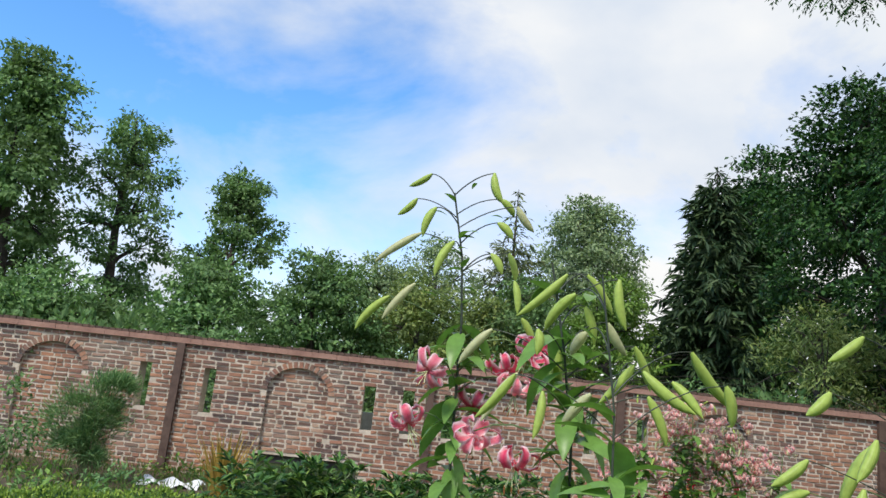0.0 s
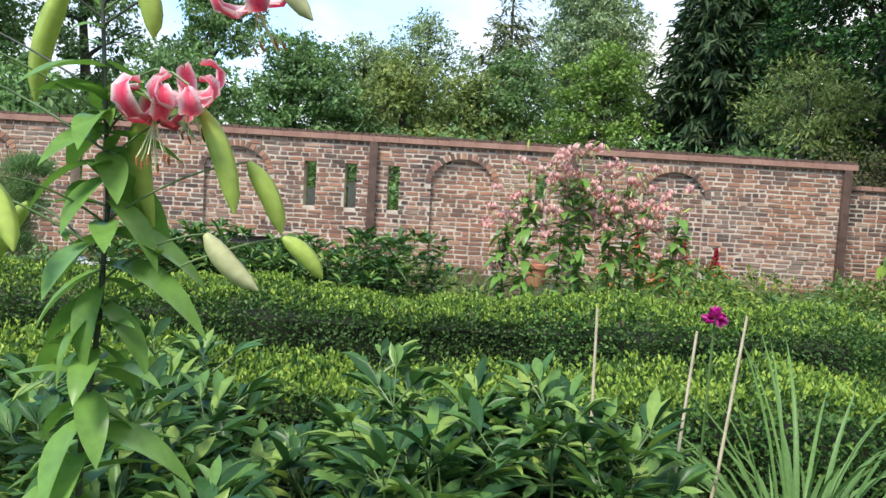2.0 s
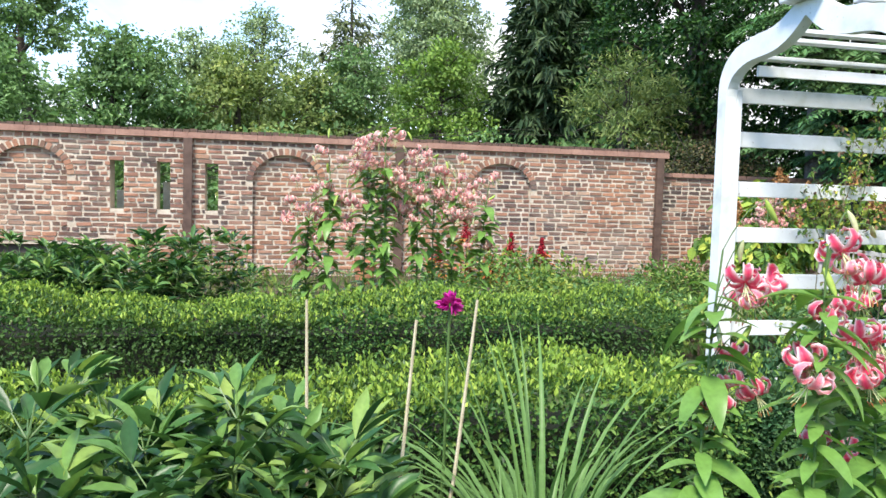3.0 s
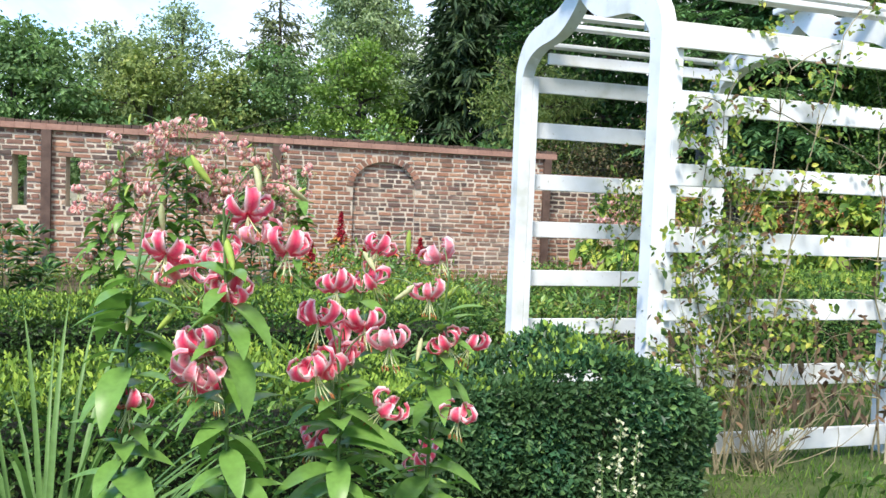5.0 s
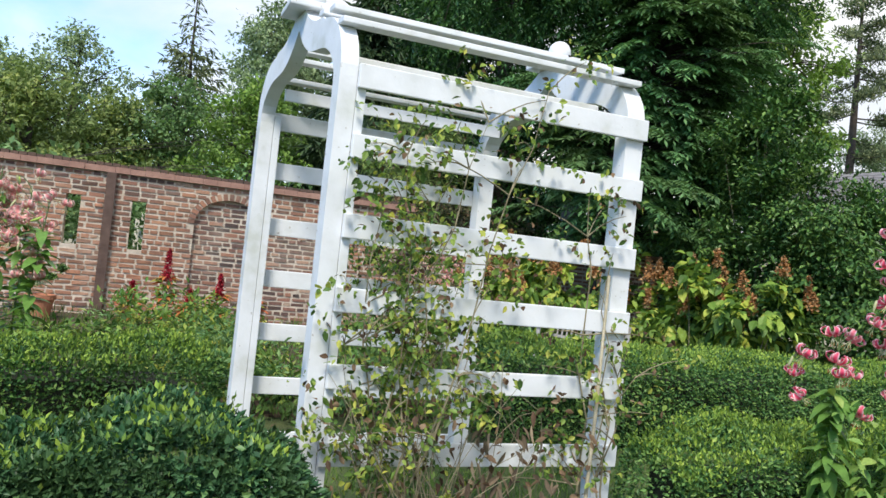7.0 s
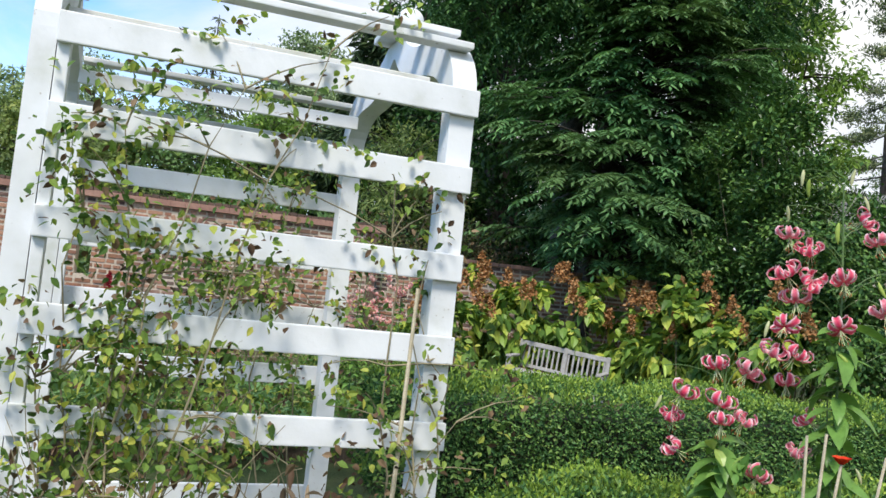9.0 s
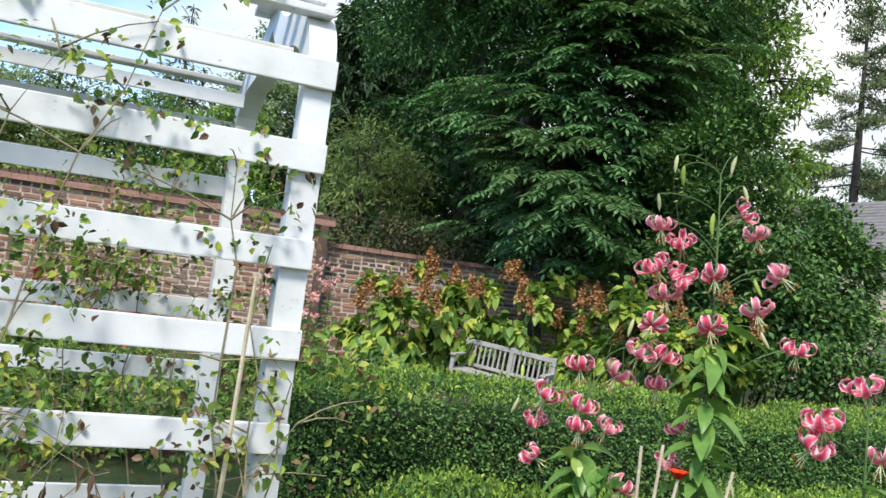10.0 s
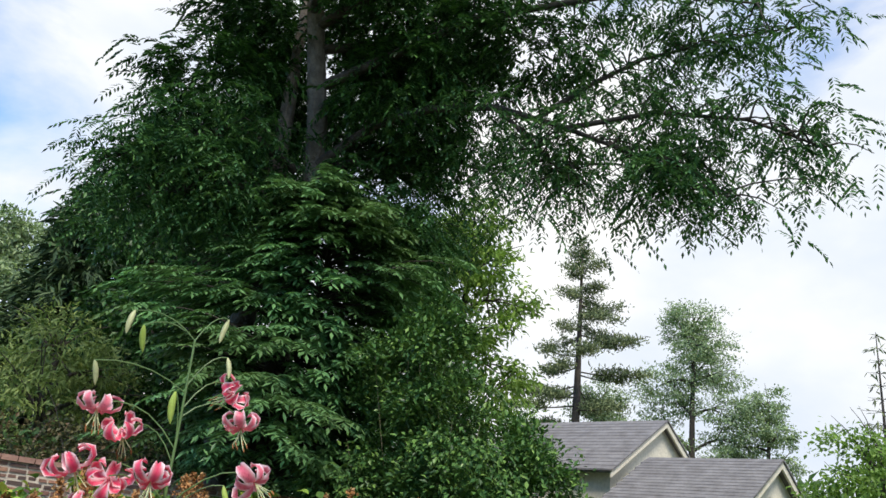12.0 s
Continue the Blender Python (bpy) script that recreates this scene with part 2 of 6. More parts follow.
L_PEONY = leaf_material("peony_leaf", [(0.024, 0.064, 0.025), (0.052, 0.115, 0.04), (0.095, 0.17, 0.052), (0.19, 0.25, 0.072)], 0.32, 0.25)
L_LILY = leaf_material("lily_leaf", [(0.05, 0.11, 0.03), (0.09, 0.175, 0.048), (0.145, 0.235, 0.062), (0.24, 0.29, 0.085)], 0.3, 0.3)
L_BLADE = leaf_material("strap_leaf", [(0.04, 0.09, 0.03), (0.075, 0.14, 0.05), (0.12, 0.19, 0.07), (0.22, 0.23, 0.085)], 0.4, 0.25)
L_GRASS = leaf_material("lawn_blade", [(0.04, 0.09, 0.015), (0.08, 0.15, 0.03), (0.14, 0.2, 0.05)], 0.6, 0.25)
L_BED = leaf_material("bedding_leaf", [(0.04, 0.09, 0.02), (0.09, 0.16, 0.04), (0.18, 0.24, 0.06), (0.24, 0.22, 0.08)], 0.5, 0.25, (0.07, 0.13, 0.03), 0.8)
L_ROSE = leaf_material("rose_leaf", [(0.06, 0.11, 0.03), (0.12, 0.18, 0.045), (0.20, 0.25, 0.06), (0.34, 0.31, 0.07)], 0.45, 0.35)
L_BROWN = leaf_material("dry_leaf", [(0.10, 0.06, 0.035), (0.18, 0.115, 0.065), (0.27, 0.19, 0.115)], 0.7, 0.15)
L_WALNUT = leaf_material("walnut_leaf", [(0.03, 0.075, 0.038), (0.055, 0.12, 0.05), (0.095, 0.175, 0.065)], 0.38, 0.3)
L_DRY = leaf_material("withered_leaf", [(0.15, 0.11, 0.075), (0.25, 0.19, 0.125), (0.36, 0.28, 0.19)], 0.75, 0.15)
# tree and olive greens are lifted paler, with distance haze mixed into the colour
L_TREE = leaf_material("tree_leaf", [(0.075, 0.14, 0.065), (0.14, 0.235, 0.105), (0.22, 0.33, 0.155)], 0.55, 0.36, (0.14, 0.225, 0.09), 0.35)
L_OLIVE = leaf_material("olive_tree_leaf", [(0.12, 0.16, 0.06), (0.22, 0.265, 0.10), (0.34, 0.35, 0.14)], 0.55, 0.36, (0.17, 0.24, 0.085), 0.5)
L_TREE_PALE = leaf_material("pale_tree_leaf", [(0.13, 0.175, 0.115), (0.21, 0.26, 0.17), (0.30, 0.35, 0.23)], 0.6, 0.35)
L_TREE_BRIGHT = leaf_material("bright_tree_leaf", [(0.10, 0.175, 0.045), (0.18, 0.275, 0.065), (0.27, 0.36, 0.10)], 0.5, 0.36, (0.16, 0.26, 0.06), 0.4)
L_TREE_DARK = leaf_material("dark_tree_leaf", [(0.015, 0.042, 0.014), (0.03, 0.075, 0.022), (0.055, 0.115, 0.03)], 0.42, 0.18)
L_ASH = leaf_material("ash_leaf", [(0.05, 0.12, 0.06), (0.095, 0.20, 0.09), (0.16, 0.28, 0.125)], 0.34, 0.28, (0.125, 0.215, 0.08), 0.55)
L_HOLLY = leaf_material("glossy_shrub_leaf", [(0.034, 0.078, 0.026), (0.068, 0.13, 0.038), (0.125, 0.195, 0.055)], 0.35, 0.15)
L_FIR = leaf_material("fir_needle", [(0.022, 0.042, 0.022), (0.042, 0.07, 0.034), (0.07, 0.10, 0.05)], 0.6, 0.1)
L_SPRUCE = leaf_material("grey_spruce_needle", [(0.07, 0.09, 0.05), (0.12, 0.14, 0.075), (0.17, 0.18, 0.10)], 0.6, 0.1)
L_HYD = leaf_material("hydrangea_leaf", [(0.07, 0.13, 0.032), (0.14, 0.215, 0.048), (0.23, 0.30, 0.062), (0.38, 0.36, 0.075)], 0.42, 0.32)
L_SMOKE = leaf_material("dull_red_green_leaf", [(0.05, 0.06, 0.025), (0.10, 0.10, 0.04), (0.15, 0.10, 0.055)], 0.5, 0.2)
L_PANICLE = leaf_material("brown_panicle", [(0.36, 0.17, 0.065), (0.5, 0.25, 0.10), (0.45, 0.31, 0.16)], 0.8, 0.15)
L_RED = leaf_material("crimson_plume", [(0.30, 0.012, 0.03), (0.45, 0.02, 0.05), (0.55, 0.06, 0.07)], 0.7, 0.15)
L_REDLEAF = leaf_material("red_green_leaf", [(0.10, 0.14, 0.03), (0.2, 0.22, 0.05), (0.35, 0.12, 0.05), (0.45, 0.08, 0.04)], 0.5, 0.25)
L_FEATHER = leaf_material("feathery_leaf", [(0.075, 0.15, 0.07), (0.13, 0.215, 0.10), (0.19, 0.27, 0.13)], 0.6, 0.3)
L_RUSTY = leaf_material("rusty_strap", [(0.16, 0.13, 0.03), (0.28, 0.2, 0.05), (0.25, 0.12, 0.04), (0.1, 0.14, 0.03)], 0.6, 0.2)
L_POD = leaf_material("lily_pod", [(0.18, 0.26, 0.05), (0.30, 0.36, 0.10), (0.42, 0.42, 0.2)], 0.4, 0.2)
L_BUD = leaf_material("lily_bud", [(0.45, 0.5, 0.22), (0.6, 0.6, 0.35), (0.65, 0.55, 0.42)], 0.4, 0.25)
PETAL = petal_material("lily_petal", (0.74, 0.035, 0.115), (0.90, 0.68, 0.70))
PETAL_PALE = petal_material("faded_lily_petal", (0.74, 0.27, 0.27), (0.86, 0.70, 0.60))
MAGENTA = leaf_material("magenta_petal", [(0.45, 0.01, 0.22), (0.6, 0.03, 0.35), (0.65, 0.08, 0.42)], 0.5, 0.25)
SCARLET = leaf_material("scarlet_petal", [(0.7, 0.03, 0.01), (0.8, 0.08, 0.02)], 0.5, 0.3)
FILAMENT = plain("pale_filament", (0.5, 0.55, 0.25), (0.62, 0.65, 0.38), 30, 0.5, 0.1)
ANTHER = plain("brown_anther", (0.22, 0.07, 0.02), (0.36, 0.14, 0.04), 30, 0.8, 0.2)
CREAM = leaf_material("cream_floret", [(0.6, 0.62, 0.4), (0.72, 0.72, 0.52)], 0.6, 0.3)


def ground_material():
    m, n, l, bsdf = material("garden_ground")
    big = noise_node(n, l, 0.35, 5)
    mid = noise_node(n, l, 5, 5)
    fine = noise_node(n, l, 70, 3)
    col = blend(n, l, ramp(n, l, mid.outputs["Fac"], [(0.4, (0, 0, 0)), (0.6, (1, 1, 1))]), (0.05, 0.085, 0.02), (0.09, 0.125, 0.035))
    col = blend(n, l, ramp(n, l, big.outputs["Fac"], [(0.5, (0, 0, 0)), (0.68, (0.8, 0.8, 0.8))]), col, (0.13, 0.11, 0.05))
    col = blend(n, l, 0.6, col, ramp(n, l, fine.outputs["Fac"], [(0.3, (0.5, 0.5, 0.5)), (0.7, (1.3, 1.3, 1.3))]), "MULTIPLY")
    l.new(col, bsdf.inputs["Base Color"])
    bsdf.inputs["Roughness"].default_value = 0.95
    bump(n, l, bsdf, fine.outputs["Fac"], 0.8, 0.03)
    return m


GROUND = ground_material()


# ---- mesh helpers ----
rng = np.random.default_rng(7)


def mesh_from(name, V, F, mat, smooth=False, uv=None):
    """A mesh from arrays: V (n, 3), F (m, 3 or 4)."""
    V, F = np.asarray(V, dtype=np.float32), np.asarray(F, dtype=np.int32)
    me = bpy.data.meshes.new(name)
    k = F.shape[1]
    me.vertices.add(len(V))
    me.vertices.foreach_set("co", V.ravel())
    me.loops.add(F.size)
    me.loops.foreach_set("vertex_index", F.ravel())
    me.polygons.add(len(F))
    me.polygons.foreach_set("loop_start", np.arange(0, F.size, k, dtype=np.int32))
    me.polygons.foreach_set("use_smooth", np.full(len(F), bool(smooth)))
    if uv is not None:
        layer = me.uv_layers.new(name="UVMap")
        layer.data.foreach_set("uv", np.asarray(uv, dtype=np.float32)[F.ravel()].ravel())
    me.materials.append(mat)
    me.update(calc_edges=True)
    me.validate()
    return me


def part(name, VF, mat, parent=None, label="", smooth=False):
    """One mesh object, under its thing if one is given. VF: arrays, or a finished mesh."""
    me = VF if isinstance(VF, bpy.types.Mesh) else mesh_from(name, VF[0], VF[1], mat, smooth)
    ob = new(name, me)
    ob.parent = parent
    if label:
        tagged(ob, label)
    return ob


def thing(name, label, category, at=(0, 0, 0), group="", kind=""):
    ob = new(name)
    ob.location = at
    ob.empty_display_size = 0.1
    return tagged(ob, label, category, group, kind)


def joined(pieces):
    V, F, k = [], [], 0
    for v, f in pieces:
        v, f = np.asarray(v, dtype=np.float64), np.asarray(f)
        V.append(v)
        F.append(f + k)
        k += len(v)
    return np.concatenate(V), np.concatenate(F)


BOX_F = np.array([(0, 1, 3, 2), (4, 6, 7, 5), (0, 4, 5, 1), (2, 3, 7, 6), (0, 2, 6, 4), (1, 5, 7, 3)])


def box(x0, x1, y0, y1, z0, z1):
    return np.array([(x, y, z) for x in (x0, x1) for y in (y0, y1) for z in (z0, z1)], dtype=float), BOX_F


def bevelled(x0, x1, y0, y1, z0, z1, r=0.006, mat=None, name="board"):
    """A board with rounded arrises, as a mesh."""
    bm = bmesh.new()
    bmesh.ops.create_cube(bm, size=1.0)
    for v in bm.verts:
        v.co = Vector(((x0 + x1) / 2 + v.co.x * (x1 - x0), (y0 + y1) / 2 + v.co.y * (y1 - y0), (z0 + z1) / 2 + v.co.z * (z1 - z0)))
    bmesh.ops.bevel(bm, geom=list(bm.edges), offset=r, segments=2, affect="EDGES", profile=0.6)
    me = bpy.data.meshes.new(name)
    bm.to_mesh(me)
    bm.free()
    me.polygons.foreach_set("use_smooth", np.zeros(len(me.polygons), dtype=bool))
    me.materials.append(mat)
    return me


def tube(points, radii, sides=6):
    """A tapered tube along points."""
    P = np.asarray(points, dtype=float)
    n = len(P)
    R = np.broadcast_to(np.asarray(radii, dtype=float), (n,))
    T = np.gradient(P, axis=0)
    T /= np.linalg.norm(T, axis=1, keepdims=True) + 1e-9
    ref = np.where(np.abs(T[:, 2:3]) > 0.9, np.array([[1.0, 0, 0]]), np.array([[0, 0, 1.0]]))
    A = np.cross(T, ref)
    A /= np.linalg.norm(A, axis=1, keepdims=True) + 1e-9
    B = np.cross(T, A)
    ang = np.arange(sides) * 2 * np.pi / sides
    V = P[:, None, :] + R[:, None, None] * (np.cos(ang)[None, :, None] * A[:, None, :] + np.sin(ang)[None, :, None] * B[:, None, :])
    i = np.arange(n - 1)[:, None] * sides
    j = np.arange(sides)[None, :]
    jn = (j + 1) % sides
    F = np.stack([i + j, i + jn, i + sides + jn, i + sides + j], axis=-1).reshape(-1, 4)
    return V.reshape(-1, 3), F


def curve_points(a, b, sag, n=6, side=(0, 0, 0)):
    """Points from a to b, bowed up by sag and sideways by side in the middle."""
    a, b = np.asarray(a, float), np.asarray(b, float)
    s = np.linspace(0, 1, n)[:, None]
    bow = 4 * s * (1 - s)
    return a + (b - a) * s + bow * (np.array([[0, 0, sag]]) + np.array([side]))


def lathe(profile, sides=20):
    """A turned body: profile of (radius, z)."""
    pr = np.asarray(profile, float)
    ang = np.arange(sides) * 2 * np.pi / sides
    V = np.stack([pr[:, 0:1] * np.cos(ang), pr[:, 0:1] * np.sin(ang), np.repeat(pr[:, 1:2], sides, 1)], axis=-1).reshape(-1, 3)
    i = np.arange(len(pr) - 1)[:, None] * sides
    j = np.arange(sides)[None, :]
    jn = (j + 1) % sides
    return V, np.stack([i + j, i + jn, i + sides + jn, i + sides + j], axis=-1).reshape(-1, 4)


def unit(A):
    return A / (np.linalg.norm(A, axis=-1, keepdims=True) + 1e-9)


def rand_dirs(n):
    return unit(rng.normal(size=(n, 3)))


def diamonds(P, D, N, L, W, fold=0.25):
    """Small leaves: four corners, folded along the rib."""
    n = len(P)
    L, W = np.broadcast_to(L, (n,))[:, None], np.broadcast_to(W, (n,))[:, None]
    D = unit(D)
    S = unit(np.cross(D, N))
    U = np.cross(S, D)
    V = np.stack([P, P + D * L * 0.45 + S * W / 2 + U * W * fold, P + D * L, P + D * L * 0.45 - S * W / 2 + U * W * fold], axis=1).reshape(-1, 3)
    b = np.arange(n)[:, None] * 4
    return V, np.concatenate([b + np.array([[0, 1, 2]]), b + np.array([[0, 2, 3]])])


def blades(P, D, N, L, W, droop=0.3, rows=5, shape=(0.25, 0.9, 1.0, 0.7, 0.02), fold=0.15, down=(0, 0, -1)):
    """Long leaves in a bowed strip with a rib."""
    n = len(P)
    L, W, droop = (np.broadcast_to(a, (n,))[:, None] for a in (L, W, droop))
    D = unit(D)
    S = unit(np.cross(D, N))
    U = np.cross(S, D)
    down = np.asarray(down, float)[None, :]
    out = []
    for i in range(rows):
        s = i / (rows - 1)
        c = P + D * L * s + down * droop * L * s * s
        w = W / 2 * shape[i]
        out += [c + S * w + U * w * fold * 2, c, c - S * w + U * w * fold * 2]
    V = np.stack(out, axis=1).reshape(-1, 3)
    b = np.arange(n)[:, None] * (rows * 3)
    F = []
    for i in range(rows - 1):
        k = i * 3
        F += [b + np.array([[k, k + 1, k + 4, k + 3]]), b + np.array([[k + 1, k + 2, k + 5, k + 4]])]
    return V, np.concatenate(F)


def fronds(P, D, L, droop, pairs=6, leaf=(0.11, 0.036)):
    """Feathered leaves: pairs of leaflets along a drooping rib."""
    n = len(P)
    L = np.broadcast_to(L, (n,))[:, None]
    D = unit(D)
    up = np.array([[0, 0, 1.0]])
    S = unit(np.cross(D, up))
    P_, D_, N_ = [], [], []
    for i in range(pairs + 1):
        s = 0.2 + 0.8 * i / pairs
        c = P + D * L * s + np.array([[0, 0, -1.0]]) * droop * L * s * s
        ahead = unit(D + np.array([[0, 0, -2.0]]) * droop * s)
        for sign in (1, -1) if i < pairs else (0,):
            P_.append(c)
            D_.append(ahead * (0.55 if sign else 1) + S * sign * 0.8 + np.array([[0, 0, -0.25]]) + rng.normal(size=(n, 3)) * 0.12)
            N_.append(up + rng.normal(size=(n, 3)) * 0.25)
    m = len(P_)
    size = rng.uniform(0.75, 1.15, n * m)
    return diamonds(np.concatenate(P_), np.concatenate(D_), np.concatenate(N_), leaf[0] * size, leaf[1] * size, 0.15)


def surface_points(x0, x1, y0, y1, z1, per_m2, r=0.12, lump=1.0):
    """Points and outward directions over the top and sides of a clipped hedge."""
    sides = [((x1 - x0) * (y1 - y0), "top"), ((x1 - x0) * z1 * 1.7, "front"), ((x1 - x0) * z1 * 0.4, "back"), ((y1 - y0) * z1, "left"), ((y1 - y0) * z1, "right")]
    P, D = [], []
    for area, side in sides:
        n = int(area * per_m2)
        u, v = rng.random(n), rng.random(n)
        if side == "top":
            p, d = np.stack([x0 + (x1 - x0) * u, y0 + (y1 - y0) * v, np.full(n, z1)], 1), (0, 0, 1)
        elif side in ("front", "back"):
            p, d = np.stack([x0 + (x1 - x0) * u, np.full(n, y0 if side == "front" else y1), z1 * v], 1), (0, -1 if side == "front" else 1, 0.2)
        else:
            p, d = np.stack([np.full(n, x0 if side == "left" else x1), y0 + (y1 - y0) * u, z1 * v], 1), (-1 if side == "left" else 1, 0, 0.2)
        P.append(p)
        D.append(np.repeat(np.array([d], float), n, 0))
    P, D = np.concatenate(P), np.concatenate(D)
    # rounded shoulders
    c = np.stack([np.clip(P[:, 0], x0 + r, x1 - r), np.clip(P[:, 1], y0 + r, y1 - r), np.minimum(P[:, 2], z1 - r)], 1)
    o = P - c
    far = np.linalg.norm(o, axis=1, keepdims=True)
    P = np.where(far > r, c + o / np.maximum(far, 1e-6) * r, P)
    D = unit(D + o / r * 0.6)
    # an uneven clip
    for k, (sc, amp) in enumerate(((1.3, 0.06), (4.3, 0.04))):
        w = np.sin(P[:, 0] * sc * 2.1 + k) + np.sin(P[:, 1] * sc * 2.7 + 2 * k) + np.sin(P[:, 2] * sc * 3.1 + P[:, 0] * sc)
        P = P + D * (w * amp * lump / 2)[:, None]
    return P, D


def hedge(name, label, x0, x1, y0, y1, z1, per_m2=3400, leaf=0.028, tips=0.28, lump=1.0, mat=None):
    """A clipped box hedge: near-black core as inner shade, dark leaves, new shoots on top."""
    ob = thing(name, label, "hedge", ((x0 + x1) / 2, (y0 + y1) / 2, 0))
    base = np.array([[(x0 + x1) / 2, (y0 + y1) / 2, 0]])
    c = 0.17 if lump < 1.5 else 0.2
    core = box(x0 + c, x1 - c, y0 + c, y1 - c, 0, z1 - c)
    part("core", (core[0] - base, core[1]), SHADE_CORE, ob, "near-black block standing in for the shade inside the hedge")
    P, D = surface_points(x0, x1, y0, y1, z1, per_m2, 0.12 * lump, lump)
    n = len(P)
    P = P - D * (rng.random(n) ** 1.5 * 0.07)[:, None] + rng.normal(size=(n, 3)) * 0.008
    dirs = D + rng.normal(size=(n, 3)) * 0.75
    s = rng.uniform(0.7, 1.25, n) * leaf
    part("foliage", diamonds(P - base, dirs, D + rng.normal(size=(n, 3)) * 0.6, s, s * 0.55, 0.2), mat or L_BOX, ob, "small green box leaves")
    top = np.where((D[:, 2] > 0.72) & (rng.random(n) < tips))[0]
    if len(top):
        Q = np.repeat(P[top], 5, 0) + rng.normal(size=(len(top) * 5, 3)) * 0.012
        Q[:, 2] += rng.random(len(Q)) * 0.05
        q = len(Q)
        s = rng.uniform(0.7, 1.2, q) * leaf
        part("new_growth", diamonds(Q - base, np.array([[0, 0, 0.9]]) + rng.normal(size=(q, 3)) * 0.5, rand_dirs(q), s, s * 0.5, 0.2), L_BOX_TIP, ob, "yellow-green new box shoots")
    return ob


def clumps(blobs, per, spread=0.30, shell=(0.45, 1.0), fine=False):
    """Leaf places and outward directions in lumpy masses. blobs: (x, y, z, radius, height radius)."""
    P, D = [], []
    for x, y, z, r, h in blobs:
        k = int(16 * r * r) + 12 if fine else max(6, int(10 * r ** 1.1) + 8)
        d = rand_dirs(k)
        c = d * rng.uniform(shell[0], shell[1], (k, 1)) * np.array([[r, r, h]])
        n = max(5, int(per * r * r / k))
        wide = np.array([[0.13 * r + 0.1, 0.13 * r + 0.1, 0.05 * r + 0.06]]) if fine else np.array([[r, r, h * 0.7]]) * spread
        q = np.repeat(c, n, 0) + rng.normal(size=(k * n, 3)) * wide * rng.uniform(0.5, 1.1, (k * n, 1))
        P.append(q + np.array([[x, y, z]]))
        D.append(unit(q / np.array([[r, r, h]])))
    return np.concatenate(P), np.concatenate(D)


def limbs(base, blobs, r0, lean=0.12, sides=7):
    """A trunk with a limb into every mass of leaves."""
    base = np.asarray(base, float)
    tops = np.array([b[:3] for b in blobs], float)
    peak = tops[np.argmax(tops[:, 2])]
    s = np.linspace(0, 1, 9)[:, None]
    spine = base + (peak - base) * np.concatenate([s ** 1.4, s ** 1.4, s], 1) + np.sin(s * 7) * np.array([[lean, lean * 0.6, 0]])
    out = [tube(spine, np.linspace(r0, r0 * 0.18, 9), sides + 2)]
    for t in tops:
        k = int(np.clip(np.searchsorted(spine[:, 2], t[2] - np.linalg.norm(t[:2] - base[:2]) * 0.8 - 0.2), 2, 7))
        p = curve_points(spine[k], t, 0.12 * np.linalg.norm(t - spine[k]), 6)
        out.append(tube(p, np.linspace(r0 * 0.35, r0 * 0.06, 6), sides))
        for _ in range(5):
            e = t + rand_dirs(1)[0] * 1.1
            out.append(tube(curve_points(p[3], e, 0.1, 4), np.linspace(r0 * 0.12, r0 * 0.03, 4), 5))
    return joined(out)


def tree(name, label, base, blobs, r0, mat, per=260, leaf=(0.32, 0.2), bark=None, spread=0.3, category="tree"):
    ob = thing(name, label, category, base)
    o = np.array([base], float)
    t = limbs(base, blobs, r0)
    part("trunk", (t[0] - o, t[1]), bark or BARK_DARK, ob, smooth=True)
    P, D = clumps(blobs, per * 1.7, spread, (0.45, 1.06), True)
    n = len(P)
    s = rng.uniform(0.5, 1.15, n) * 0.79
    dirs = D * 0.5 + rng.normal(size=(n, 3)) * 0.6 + np.array([[0, 0, -0.35]])
    part("crown", diamonds(P - o, dirs, np.array([[0, 0, 0.8]]) + D * 0.6 + rng.normal(size=(n, 3)) * 0.5, s * leaf[0], s * leaf[1], 0.2), mat, ob)
    return ob


